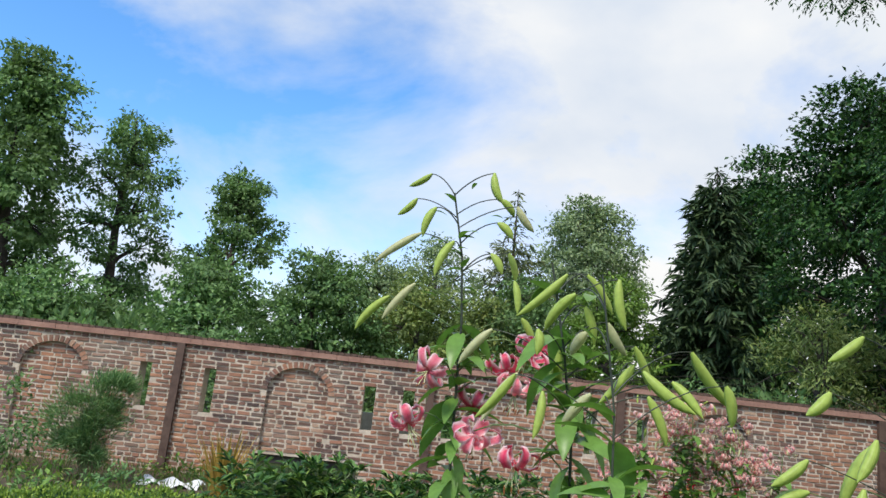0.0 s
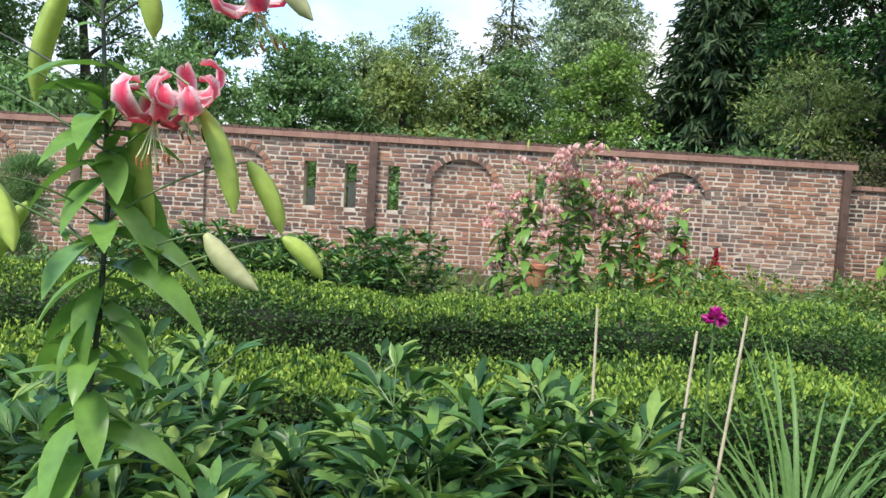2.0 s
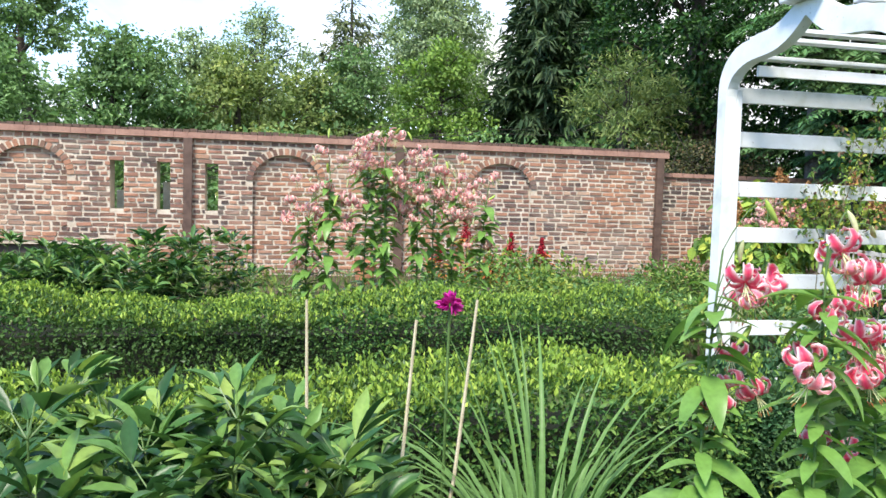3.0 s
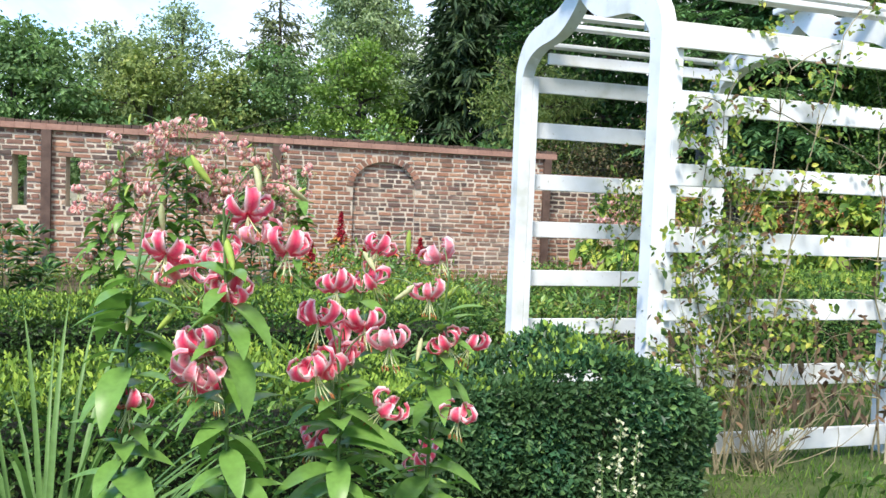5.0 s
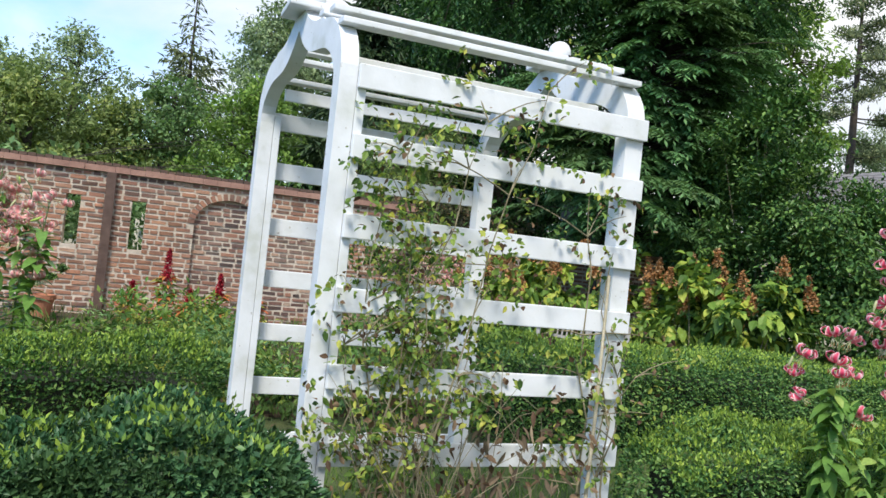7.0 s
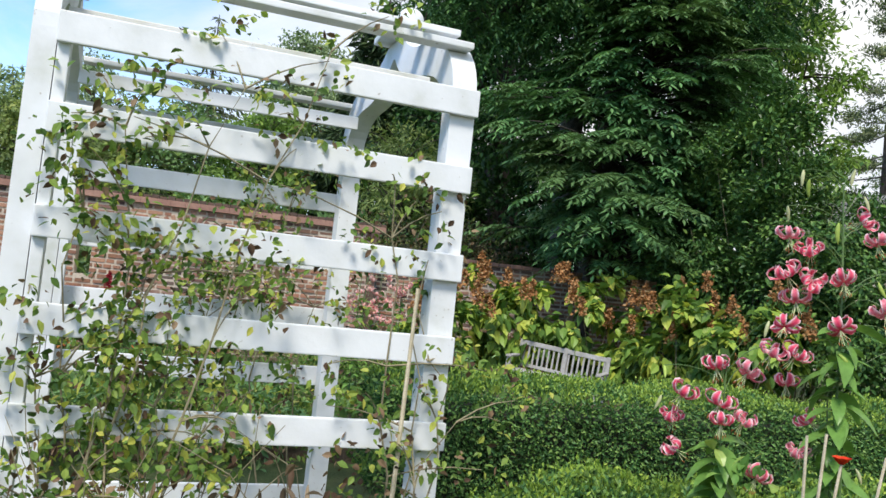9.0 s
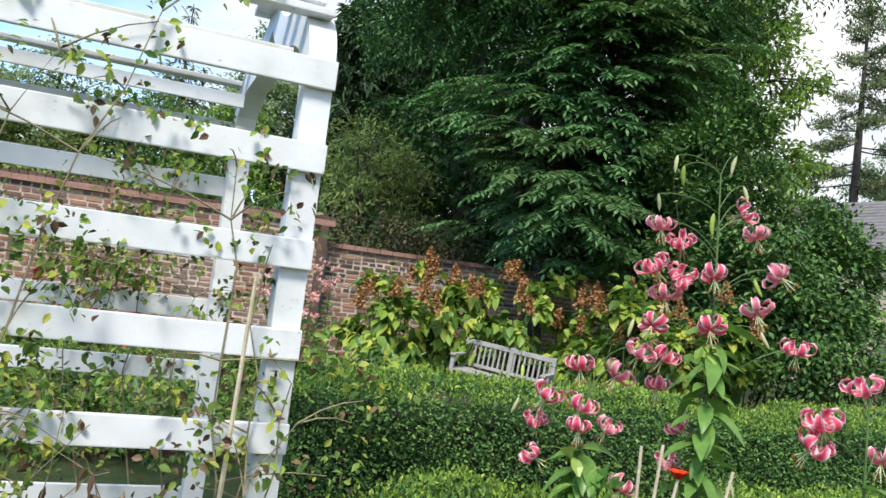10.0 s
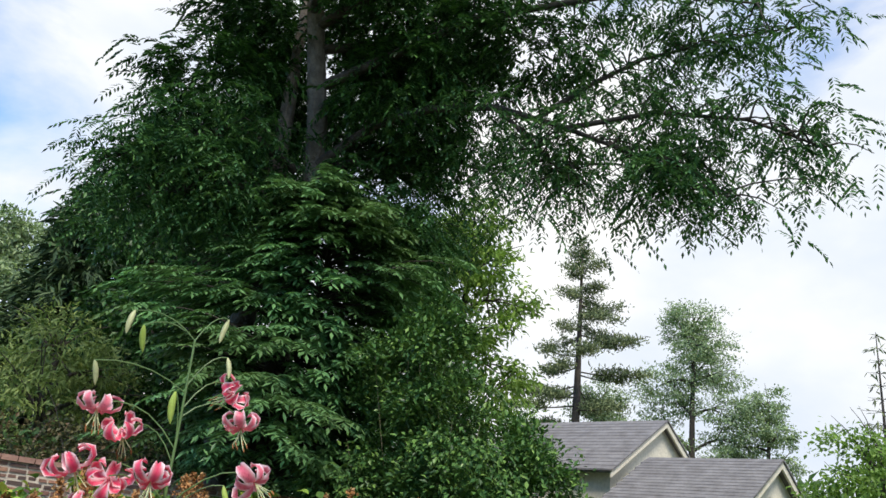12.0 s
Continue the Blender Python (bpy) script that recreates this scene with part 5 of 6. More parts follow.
def strap_clump(name, label, category, x, y, h, spread, n, mat, w=0.018, droop=(0.5, 1.5)):
    ob = thing(name, label, category, (x, y, 0.02))
    a = rng.uniform(0, 6.28, n)
    tilt = rng.random(n) ** 0.7 * spread
    D = np.stack([np.cos(a) * tilt, np.sin(a) * tilt, np.ones(n)], 1)
    P = np.stack([np.cos(a) * 0.09 * rng.random(n), np.sin(a) * 0.09 * rng.random(n), np.zeros(n)], 1)
    L = h * rng.uniform(0.8, 1.35, n)
    W = w * rng.uniform(0.7, 1.3, n)
    bend = rng.uniform(droop[0], droop[1], n)
    for i in range(n):
        out = (math.cos(a[i]), math.sin(a[i]))
        side = np.array([[-out[0], -out[1], 0.6]])
        VF = blades(P[i:i + 1], D[i:i + 1] * np.array([[0.65, 0.65, 1]]), side, L[i], W[i], bend[i] * (0.25 + tilt[i]), 8, (0.7, 0.95, 1.0, 1.0, 0.92, 0.75, 0.45, 0.04), 0.25,
                    (out[0] * 0.75 + rng.normal() * 0.15, out[1] * 0.75 + rng.normal() * 0.15, -0.85))
        part("leaf", VF, mat, ob, smooth=True)
    return ob


strap_clump("daylily", "arching clump of green strap-leaved daylily", "daylily", -1.75, -1.28, 0.95, 1.05, 270, L_BLADE, 0.0155, (0.8, 1.6))
strap_clump("daylily", "arching clump of green strap-leaved daylily", "daylily", -1.95, -1.62, 0.68, 1.0, 100, L_BLADE, 0.015, (0.8, 1.6))
for x, y, z, lx in ((-2.4, -1.2, 1.02, -0.02), (-2.12, -1.3, 0.98, 0.1), (-1.93, -1.2, 1.02, 0.14)):
    st = thing("garden_stake", "bleached dry flower stalk standing in the bed", "stake", (x + lx * -1, y, 0.0), "bleached stalks")
    part("stalk", tube([(0, 0, 0), (lx * 0.6, 0, z * 0.5), (lx, 0.01, z)], [0.0065, 0.0055, 0.004], 6), STAKE, st)
dahlia = thing("dahlia", "dahlia with one magenta bloom above the hedge", "dahlia", (-2.0, -1.05, 0.02))
part("stem", tube([(0, 0, 0), (0.02, 0.01, 0.5), (0.02, -0.01, 0.96)], [0.006, 0.005, 0.004], 6), STEM, dahlia)
n = 46
D = unit(np.stack([rng.normal(size=n), rng.normal(size=n) - 0.4, rng.normal(size=n) * 0.8 + 0.4], 1))
part("bloom", blades(np.array([[0.02, -0.01, 0.97]]) + D * 0.008, D, rand_dirs(n), rng.uniform(0.03, 0.042, n), 0.017, 0.1, 4, (0.4, 1.0, 0.9, 0.1), 0.3), MAGENTA, dahlia)
for x, y, h, lab in ((3.0, -1.12, 0.98, "poppy"), (3.12, -0.92, 0.75, "poppy"), (3.02, -1.02, 0.72, "poppy")):
    pp = thing("poppy", "scarlet poppy on a thin stalk in the bed", "poppy", (x, y, 0.0), "scarlet poppies")
    part("stem", tube([(0, 0, 0), (0.01, 0, h * 0.5), (0, 0.01, h)], [0.004, 0.0035, 0.003], 5), STEM, pp)
    n = 7
    a = np.arange(n) * 0.9
    part("bloom", blades(np.repeat([[0, 0.01, h]], n, 0), np.stack([np.cos(a), np.sin(a), np.full(n, 0.9)], 1), np.stack([-np.cos(a), -np.sin(a), np.full(n, 0.8)], 1), 0.035, 0.034, 0.1, 4, (0.4, 1.0, 1.0, 0.5)), SCARLET, pp)
for x, y, lx, h in ((2.83, -1.1, 0.13, 1.06), (2.9, -1.08, 0.01, 1.05), (2.76, -1.12, 0.24, 0.98), (2.88, -1.1, 0.31, 1.0)):
    st = thing("garden_stake", "bleached dry flower stalk standing in the bed", "stake", (x, y, 0.0), "bleached stalks")
    part("stalk", tube([(0, 0, 0), (lx * 0.6, 0, h * 0.5), (lx, 0.01, h)], [0.007, 0.006, 0.004], 6), STAKE, st)


def leafy_mass(name, label, category, blobs, mat, leaf, per, kind="", droop=0.3, twigs=True, shell=(0.5, 1.0), spread=0.25, blade=False):
    """A bushy plant: short twigs and leaves in lumps."""
    x, y = blobs[0][0], blobs[0][1]
    ob = thing(name, label, category, (x, y, 0), kind=kind)
    o = np.array([[x, y, 0]])
    if twigs:
        w = [tube(curve_points((b[0] * 0.4 + x * 0.6 - x, b[1] * 0.4 + y * 0.6 - y, 0), (b[0] - x + dx, b[1] - y + dy, b[2] + 0.3 * b[4]), 0.02, 5), np.linspace(0.012, 0.003, 5), 5)
             for b in blobs for dx, dy in rng.normal(size=(3, 2)) * b[3] * 0.4]
        part("branching_stem", joined(w), TWIG, ob)
    P, D = clumps(blobs, per, spread, shell)
    P[:, 2] = np.maximum(P[:, 2], 0.02)
    n = len(P)
    s = rng.uniform(0.6, 1.3, n)
    dirs = D * 0.7 + rng.normal(size=(n, 3)) * 0.5 + DOWN * droop
    N = np.array([[0, 0, 0.9]]) + D * 0.5 + rng.normal(size=(n, 3)) * 0.4
    VF = blades(P - o, dirs, N, s * leaf[0], s * leaf[1], 0.35, 4, (0.25, 1.0, 0.8, 0.03)) if blade else diamonds(P - o, dirs, N, s * leaf[0], s * leaf[1], 0.2)
    part("foliage", VF, mat, ob)
    return ob


# low growth at the front of the bed and by the arbor's foot
for x, y, r, h in ((-0.3, -1.3, 0.3, 0.3), (0.5, -1.3, 0.3, 0.22), (1.2, -0.9, 0.35, 0.2), (1.75, -1.15, 0.32, 0.32), (2.3, -1.0, 0.3, 0.25), (-0.75, -1.15, 0.3, 0.4), (-2.6, -2.0, 0.3, 0.2), (2.75, -1.35, 0.3, 0.4), (-0.95, -2.15, 0.25, 0.3), (-1.55, -2.15, 0.25, 0.3), (3.7, -0.6, 0.45, 0.6), (4.5, -0.8, 0.4, 0.6), (3.12, -0.6, 0.28, 0.8), (3.5, -0.78, 0.3, 0.75), (-1.7, -2.0, 0.3, 0.45), (-1.3, -2.3, 0.28, 0.4), (-1.0, -1.5, 0.3, 0.5)):
    leafy_mass("bedding_plant", "low leafy green bedding plant in the front bed", "bedding plant", [(x, y, h * 0.6, r, h * 0.5)], L_LILY, (0.08, 0.032), 1700, blade=True, twigs=False)
spike = thing("cream_flower_spike", "three thin spikes of cream florets before the hedge", "flower", (-0.2, -1.2, 0.02))
for dx, h in ((0.0, 0.6), (0.06, 0.56), (-0.06, 0.5)):
    part("spike_stem", tube([(dx * 0.4, 0, 0), (dx, 0, h)], [0.003, 0.002], 5), STEM, spike)
    n = 50
    P = np.stack([dx + rng.normal(size=n) * 0.008, rng.normal(size=n) * 0.008, rng.uniform(h - 0.28, h, n)], 1)
    part("floret_spike", diamonds(P, rand_dirs(n), rand_dirs(n), 0.016, 0.013, 0.3), CREAM, spike)["kind"] = "stuff"

# ---- bed along the wall ----
for i in range(46):
    x, y = rng.uniform(-9.5, 4.2), rng.uniform(3.2, 8.3)
    if -2.6 < x < -0.4 and y < 4:
        continue
    h = rng.uniform(0.2, 0.42) + 0.15 * (x < -3.2 and y < 5)
    leafy_mass("bedding_plant", "low mixed green bedding plant before the wall", "bedding plant", [(x, y, h * 0.55, rng.uniform(0.35, 0.6), h * 0.55)], (L_BED, L_BED, L_LILY, L_FEATHER)[i % 4], (0.09, 0.04), 900, twigs=False)
for i in range(34):
    x, y = (rng.uniform(-0.3, 4.0), rng.uniform(2.95, 6.4)) if i < 26 else (0.45 + 0.28 * (i - 26), 2.95 + 0.15 * rng.random())
    h = rng.uniform(0.35, 0.75) if i < 26 else 0.42
    leafy_mass("bedding_plant", "tall mixed green bedding plant beyond the arbor", "bedding plant", [(x, y, h * 0.55, rng.uniform(0.3, 0.5), h * 0.55)], (L_BED, L_LILY, L_ROSE, L_FEATHER)[i % 4], (0.075, 0.032), 2200, twigs=False)
for i in range(9):
    peony_x = -5.7 + i * 0.33
    ob = peony(peony_x, 3.4 + rng.normal() * 0.25, 0.87, 0.45)
    ob["group"] = "peonies before the wall"
n = 9000
P = np.stack([rng.uniform(-13, 4.5, n), rng.uniform(3, 9, n), np.full(n, 0.05)], 1)
g = part("bed_grass", diamonds(P, np.array([[0, 0, 1.0]]) + rng.normal(size=(n, 3)) * 0.4, rand_dirs(n), rng.uniform(0.1, 0.3, n), 0.012, 0.2), L_BED)
tagged(g, "loose grassy growth in the bed by the wall", "grass", kind="stuff")
leafy_mass("feathery_bush", "tall feathery blue-green bush before the wall", "shrub", [(-8.6, 7.0, 0.95, 0.52, 0.62), (-8.7, 7.0, 0.55, 0.42, 0.4), (-8.45, 6.9, 1.25, 0.36, 0.3)], L_FEATHER, (0.11, 0.010), 26000, droop=-0.5, shell=(0.3, 1.0))
leafy_mass("dark_bush", "dark leafy bush at the wall's foot", "shrub", [(-9.75, 7.2, 0.75, 0.5, 0.65), (-10.6, 6.9, 0.5, 0.6, 0.5)], L_TREE, (0.09, 0.05), 2200)
strap_clump("ornamental_grass", "rusty brown ornamental grass clump", "grass clump", -6.4, 5.6, 0.85, 0.45, 160, L_RUSTY, 0.022, (0.1, 0.5))
sheet = thing("plastic_sheet", "crumpled white plastic sheet lying on the bed", "sheet", (-6.9, 5.2, 0.3))
u, v = np.meshgrid(np.linspace(-0.45, 0.45, 16), np.linspace(-0.25, 0.25, 10), indexing="ij")
z = 0.05 + 0.04 * np.sin(u * 17 + v * 9) + 0.02 * np.sin(v * 31)
k = np.arange(15)[:, None] * 10 + np.arange(9)[None, :]
part("sheet", (np.stack([u, v, z], -1).reshape(-1, 3), np.stack([k, k + 10, k + 11, k + 1], -1).reshape(-1, 4)), WHITE_SHEET, sheet, smooth=True)
sheet.location = (-7.5, 7.3, 0.06)


def amaranth(x, y, h):
    ob = thing("amaranth", "amaranth with crimson plumes and reddish leaves", "amaranth", (x, y, 0.04), "amaranths before the wall")
    part("stem", tube([(0, 0, 0), (0.02, 0, h * 0.6), (0, 0, h)], [0.01, 0.008, 0.004], 6), STEM_DARK, ob)
    n = 420
    s = rng.random(n)
    P = np.stack([rng.normal(size=n) * 0.035 * (1.15 - s), rng.normal(size=n) * 0.035 * (1.15 - s), h * (0.62 + 0.42 * s)], 1)
    part("plume", diamonds(P, rng.normal(size=(n, 3)) * 0.6 + np.array([[0, 0, 0.5]]), rand_dirs(n), 0.04, 0.022, 0.3), L_RED, ob)["kind"] = "stuff"
    n = 150
    a = rng.uniform(0, 6.28, n)
    P = np.stack([np.cos(a) * 0.05, np.sin(a) * 0.05, rng.uniform(0.05, h * 0.7, n)], 1)
    part("foliage", blades(P, np.stack([np.cos(a), np.sin(a), rng.uniform(-0.1, 0.6, n)], 1), np.array([[0, 0, 1.0]]) + rng.normal(size=(n, 3)) * 0.2, rng.uniform(0.1, 0.22, n), 0.06, 0.35, 4, (0.2, 1.0, 0.8, 0.02)), L_REDLEAF, ob)


for x, y, h in ((0.28, 8.0, 1.05), (-0.15, 7.9, 0.6), (1.0, 8.0, 0.78), (1.5, 8.0, 0.7), (0.6, 7.8, 0.55)):
    amaranth(x, y, h)
pot = thing("flower_pot", "round green shrub in a terracotta pot", "potted plant", (-1.25, 8.0, 0.06))
part("pot", lathe([(0.0, 0.0), (0.12, 0.0), (0.17, 0.27), (0.19, 0.27), (0.19, 0.33), (0.165, 0.33), (0.15, 0.28), (0.0, 0.28)], 22), TERRA, pot, "terracotta pot", smooth=False)
P, D = clumps([(0, 0, 0.55, 0.27, 0.26)], 22000, 0.12, (0.7, 1.0))
part("shrub", diamonds(P, D + rng.normal(size=P.shape) * 0.5, D, 0.04, 0.022, 0.2), L_HOLLY, pot)

# pale posts behind the slits, added in place of unidentified white patches and glints
for x, z0, z1, y, w in ((-0.1, 0.0, 1.72, 12.5, 0.3), (-1.29, 0.0, 1.08, 12.5, 0.34), (-4.06, 0.0, 1.4, 12.5, 0.3), (-4.25, 0.0, 1.5, 9.9, 0.22), (-4.92, 0.0, 1.35, 9.9, 0.3), (-8.74, 0.0, 1.45, 9.9, 0.22)):
    g = thing("pale_stand_in_post", "pale post standing in for a white patch behind a slit", "post", (x, y, 0), "pale posts behind the wall")
    part("post", bevelled(-w / 2, w / 2, -0.06, 0.06, z0, z1, 0.01, PALE_STAND_IN, "post"), PALE_STAND_IN, g)

# ---- bench, hydrangeas and shrubs by the end of the wall ----
bench = thing("garden_bench", "weathered grey teak bench with slatted back", "bench", (6.12, 6.6, -0.05))
BL = 1.3


def bpart(name, *a):
    return part(name, bevelled(*a, r=0.006, mat=TEAK, name=name), TEAK, bench)


for x in (-BL / 2, 0, BL / 2 - 0.055):
    bpart("back_post", x, x + 0.055, 0.2, 0.25, 0.0, 0.88)
for x in (-BL / 2, BL / 2 - 0.055):
    bpart("front_leg", x, x + 0.055, -0.3, -0.245, 0.0, 0.62)
    bpart("armrest", x - 0.01, x + 0.065, -0.33, 0.22, 0.62, 0.65)
bpart("top_rail", -BL / 2, BL / 2, 0.205, 0.24, 0.80, 0.87)
bpart("lower_rail", -BL / 2, BL / 2, 0.21, 0.24, 0.46, 0.51)
for i in range(5):
    bpart("seat_slat", -BL / 2, BL / 2, -0.28 + i * 0.095, -0.2 + i * 0.095, 0.405, 0.43)
for i in range(17):
    x = -BL / 2 + 0.075 + i * (BL - 0.15) / 16
    bpart("back_slat", x - 0.014, x + 0.014, 0.215, 0.235, 0.51, 0.80)
bench.rotation_euler = (0, radians(5), radians(-42))
bench.scale = (1, 1, 0.9)

hyd = [(4.9, 7.9, 0.85, 0.7, 0.8), (5.6, 7.9, 1.05, 0.75, 0.8), (6.3, 7.6, 1.05, 0.75, 0.75), (7.1, 7.2, 1.0, 0.75, 0.75), (7.8, 6.8, 0.9, 0.7, 0.7), (4.75, 7.2, 0.75, 0.55, 0.75), (7.4, 7.2, 0.6, 0.6, 0.6), (8.3, 6.3, 0.65, 0.6, 0.65), (7.7, 6.0, 1.0, 0.72, 0.75), (8.4, 5.5, 0.95, 0.75, 0.78)]
for i, b in enumerate(hyd):
    ob = leafy_mass("hydrangea", "oak-leaved hydrangea with brown flower heads", "hydrangea", [b], L_HYD, (0.16, 0.12), 1200, droop=0.5, blade=True, shell=(0.6, 1.0), spread=0.16)
    for j in range(5):
        a, r = rng.uniform(2.8, 6.6), b[3] * rng.uniform(0.35, 1.05)
        e = np.array([math.cos(a) * r, math.sin(a) * r - 0.08, b[2] + b[4] * (1.05 - 0.75 * (r / b[3]) ** 2 + rng.uniform(-0.2, 0.15))])
        n = 90
        s = rng.random(n)
        P = e + np.stack([rng.normal(size=n) * 0.05 * (1.1 - s), rng.normal(size=n) * 0.05 * (1.1 - s), s * 0.26], 1)
        part("flower_head", diamonds(P, rand_dirs(n), rand_dirs(n), 0.055, 0.05, 0.3), L_PANICLE, ob, "dry brown panicle")["kind"] = "stuff"
leafy_mass("glossy_shrub", "large dark glossy evergreen shrub", "shrub", [(9.7, 6.6, 1.5, 1.3, 1.5), (9.0, 6.3, 3.5, 0.9, 1.1), (9.2, 6.2, 4.3, 0.5, 0.6), (9.9, 5.3, 1.7, 1.2, 1.4), (9.4, 5.6, 2.7, 1.0, 1.0), (10.6, 4.8, 1.0, 1.0, 1.0), (9.4, 5.9, 1.9, 1.0, 1.3), (10.3, 5.4, 2.2, 0.9, 1.1), (8.7, 7.0, 2.4, 0.8, 1.1)], L_HOLLY, (0.092, 0.049), 6600, spread=0.2)

# ---- the feather-leaved trees at the wall's end ----
big = thing("black_walnut_tree", "tall feather-leaved tree with dark spreading boughs", "tree", (8.3, 9.9, 0))
o = np.array([[8.3, 9.9, 0]])
wood = [tube([(8.3, 9.9, -0.1), (8.25, 9.6, 3.5), (8.15, 8.9, 6.2), (7.75, 8.6, 8.2), (7.1, 8.3, 10.4), (7.0, 8.2, 13.5)], [0.3, 0.25, 0.21, 0.18, 0.15, 0.06], 12),
        tube([(7.9, 10.0, -0.1), (7.6, 9.7, 4), (7.5, 9.3, 7), (7.3, 9.2, 11)], [0.25, 0.22, 0.17, 0.08], 10)]
boughs = [[(7.9, 8.6, 7.4), (8.5, 7.9, 8.2), (9.1, 7.1, 8.5), (9.8, 6.1, 8.45), (10.5, 5.15, 8.0), (11.0, 4.4, 7.55), (11.6, 3.6, 7.1)], [(7.6, 8.5, 8.8), (9.2, 6.2, 10.0), (10.6, 3.9, 10.1), (11.6, 2.4, 9.6)],
          [(10.2, 5.55, 8.2), (10.7, 4.85, 8.8), (11.2, 4.2, 9.25), (11.85, 3.3, 9.5), (12.6, 2.3, 9.7)], [(10.5, 5.15, 8.0), (11.3, 4.0, 8.2), (12.1, 2.9, 8.0), (12.7, 2.1, 7.5)], [(10.9, 4.6, 7.7), (11.4, 3.9, 7.2), (11.9, 3.2, 6.7)],
          [(9.8, 6.1, 8.45), (10.3, 5.4, 7.5), (10.6, 4.9, 6.9)], [(7.6, 8.7, 7.2), (6.5, 8.9, 7.7), (5.4, 9.3, 6.9), (4.7, 9.5, 6.5)], [(7.1, 8.3, 11.4), (5.0, 8.4, 12.4), (3.6, 8.6, 11.4), (2.9, 8.7, 10.3)],
          [(7.2, 8.4, 10), (6.5, 7.0, 11), (6.2, 5.5, 11.3)], [(7.2, 8.4, 9.8), (8.5, 6.5, 11), (9.4, 4.6, 11.4)], [(7.6, 8.8, 6.6), (6.4, 8.9, 6.6), (5.5, 9.0, 6.0)], [(8.0, 8.9, 6.4), (9.0, 8.3, 6.8), (9.9, 7.8, 6.6)],
          [(7.3, 8.4, 9.4), (9.2, 8.0, 10.4), (10.8, 7.6, 10.6)], [(8.0, 8.8, 7.4), (9.8, 8.2, 8.4), (11.4, 7.9, 8.4)]]
for b in boughs:
    w = tube(b, np.linspace(0.1 if b[0][0] < 9 else 0.05, 0.016, len(b)), 7)
    part("bough", (w[0] - o, w[1]), BARK_DARK, big, smooth=True)
twigs = []
Pf, Df = [], []
for b in boughs:
    b = np.array(b)
    d = np.concatenate([[0], np.cumsum(np.linalg.norm(np.diff(b, axis=0), axis=1))])
    for s in np.linspace(0.3, 1.0, 16):
        c = np.array([np.interp(s * d[-1], d, b[:, k]) for k in range(3)])
        for _ in range(3 if b[-1, 0] > 10 else 4):
            e = c + rng.normal(size=3) * np.array([0.42, 0.42, 0.3])
            twigs.append(tube(curve_points(c, e, 0.12, 4), np.linspace(0.02, 0.005, 4), 4))
            m = 7 if b[-1, 0] > 10 else 12
            Pf.append(e + rng.normal(size=(m, 3)) * np.array([[0.26, 0.26, 0.15]]))
            Df.append(rng.normal(size=(m, 3)) * np.array([[1, 1, 0.35]]) + (e - c) * 0.5 + DOWN * 0.35)
w = joined(wood)
part("trunk", (w[0] - o, w[1]), BARK, big, smooth=True)
w = joined(twigs)
part("twig_mass", (w[0] - o, w[1]), BARK_DARK, big)["kind"] = "stuff"
Pf, Df = np.concatenate(Pf), np.concatenate(Df)
part("crown", fronds(Pf - o, Df, rng.uniform(0.32, 0.52, len(Pf)), 0.5, 7, (0.115, 0.042)), L_WALNUT, big)
# inner fronds get a darker leaf colour as painted shade within the crown
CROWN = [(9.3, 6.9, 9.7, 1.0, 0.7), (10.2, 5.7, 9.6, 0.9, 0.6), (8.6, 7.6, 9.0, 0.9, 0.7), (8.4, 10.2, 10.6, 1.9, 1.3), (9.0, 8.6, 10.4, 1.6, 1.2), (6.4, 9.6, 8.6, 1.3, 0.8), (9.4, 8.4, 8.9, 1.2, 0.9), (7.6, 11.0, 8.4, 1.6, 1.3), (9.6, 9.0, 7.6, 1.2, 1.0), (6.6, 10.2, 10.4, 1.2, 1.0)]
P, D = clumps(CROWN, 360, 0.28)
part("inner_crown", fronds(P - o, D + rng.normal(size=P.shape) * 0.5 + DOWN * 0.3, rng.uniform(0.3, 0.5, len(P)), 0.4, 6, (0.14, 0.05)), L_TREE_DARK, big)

ash = thing("ash_sapling", "dense drooping feather-leaved young tree over the wall", "tree", (7.6, 8.7, 0))
o = np.array([[7.6, 8.7, 0]])
wood, Pf, Df, Lf = [tube([(0, 0, -0.1), (0.1, -0.1, 2.5), (0.25, -0.2, 5.0), (0.4, -0.2, 7.2)], [0.14, 0.11, 0.07, 0.02], 9)], [], [], []
for i in range(340):
    f = (i + rng.random()) / 340
    z = 1.95 + 4.7 * f
    a = rng.uniform(-3.5, 0.4) if i % 4 else rng.uniform(0, 6.28)
    lobe = 0.82 + 0.3 * math.sin(a * 3.1 + f * 9.0)
    reach = lobe * (0.78 if math.cos(a) < -0.3 else 1.0) * (1.3 + 1.5 * math.sin(math.pi * min(1.0, 0.22 + 0.75 * f))) * rng.uniform(0.6, 1.12)
    c, s_ = math.cos(a), math.sin(a)
    start = np.array([0.25 + 0.09 * z, -0.04 * z, z])
    tip = start + np.array([c * reach * 1.12, s_ * reach * 0.8, reach * rng.uniform(-0.05, 0.22)])
    p = curve_points(start, tip, 0.12 * reach, 7)
    wood.append(tube(p, np.linspace(0.02, 0.005, 7), 5))
    for k in range(9):
        u = rng.uniform(0.35, 1.0)
        q = np.array([np.interp(u * 6, np.arange(7), p[:, m]) for m in range(3)])
        side = (1 if k % 2 else -1) * rng.uniform(0.3, 1.1) * (1.2 - u)
        Pf.append(q)
        Df.append((c - s_ * side, s_ + c * side, rng.uniform(-0.1, 0.25)))
        Lf.append(rng.uniform(0.45, 0.8))
part("trunk", wood[0], BARK_DARK, ash, smooth=True)
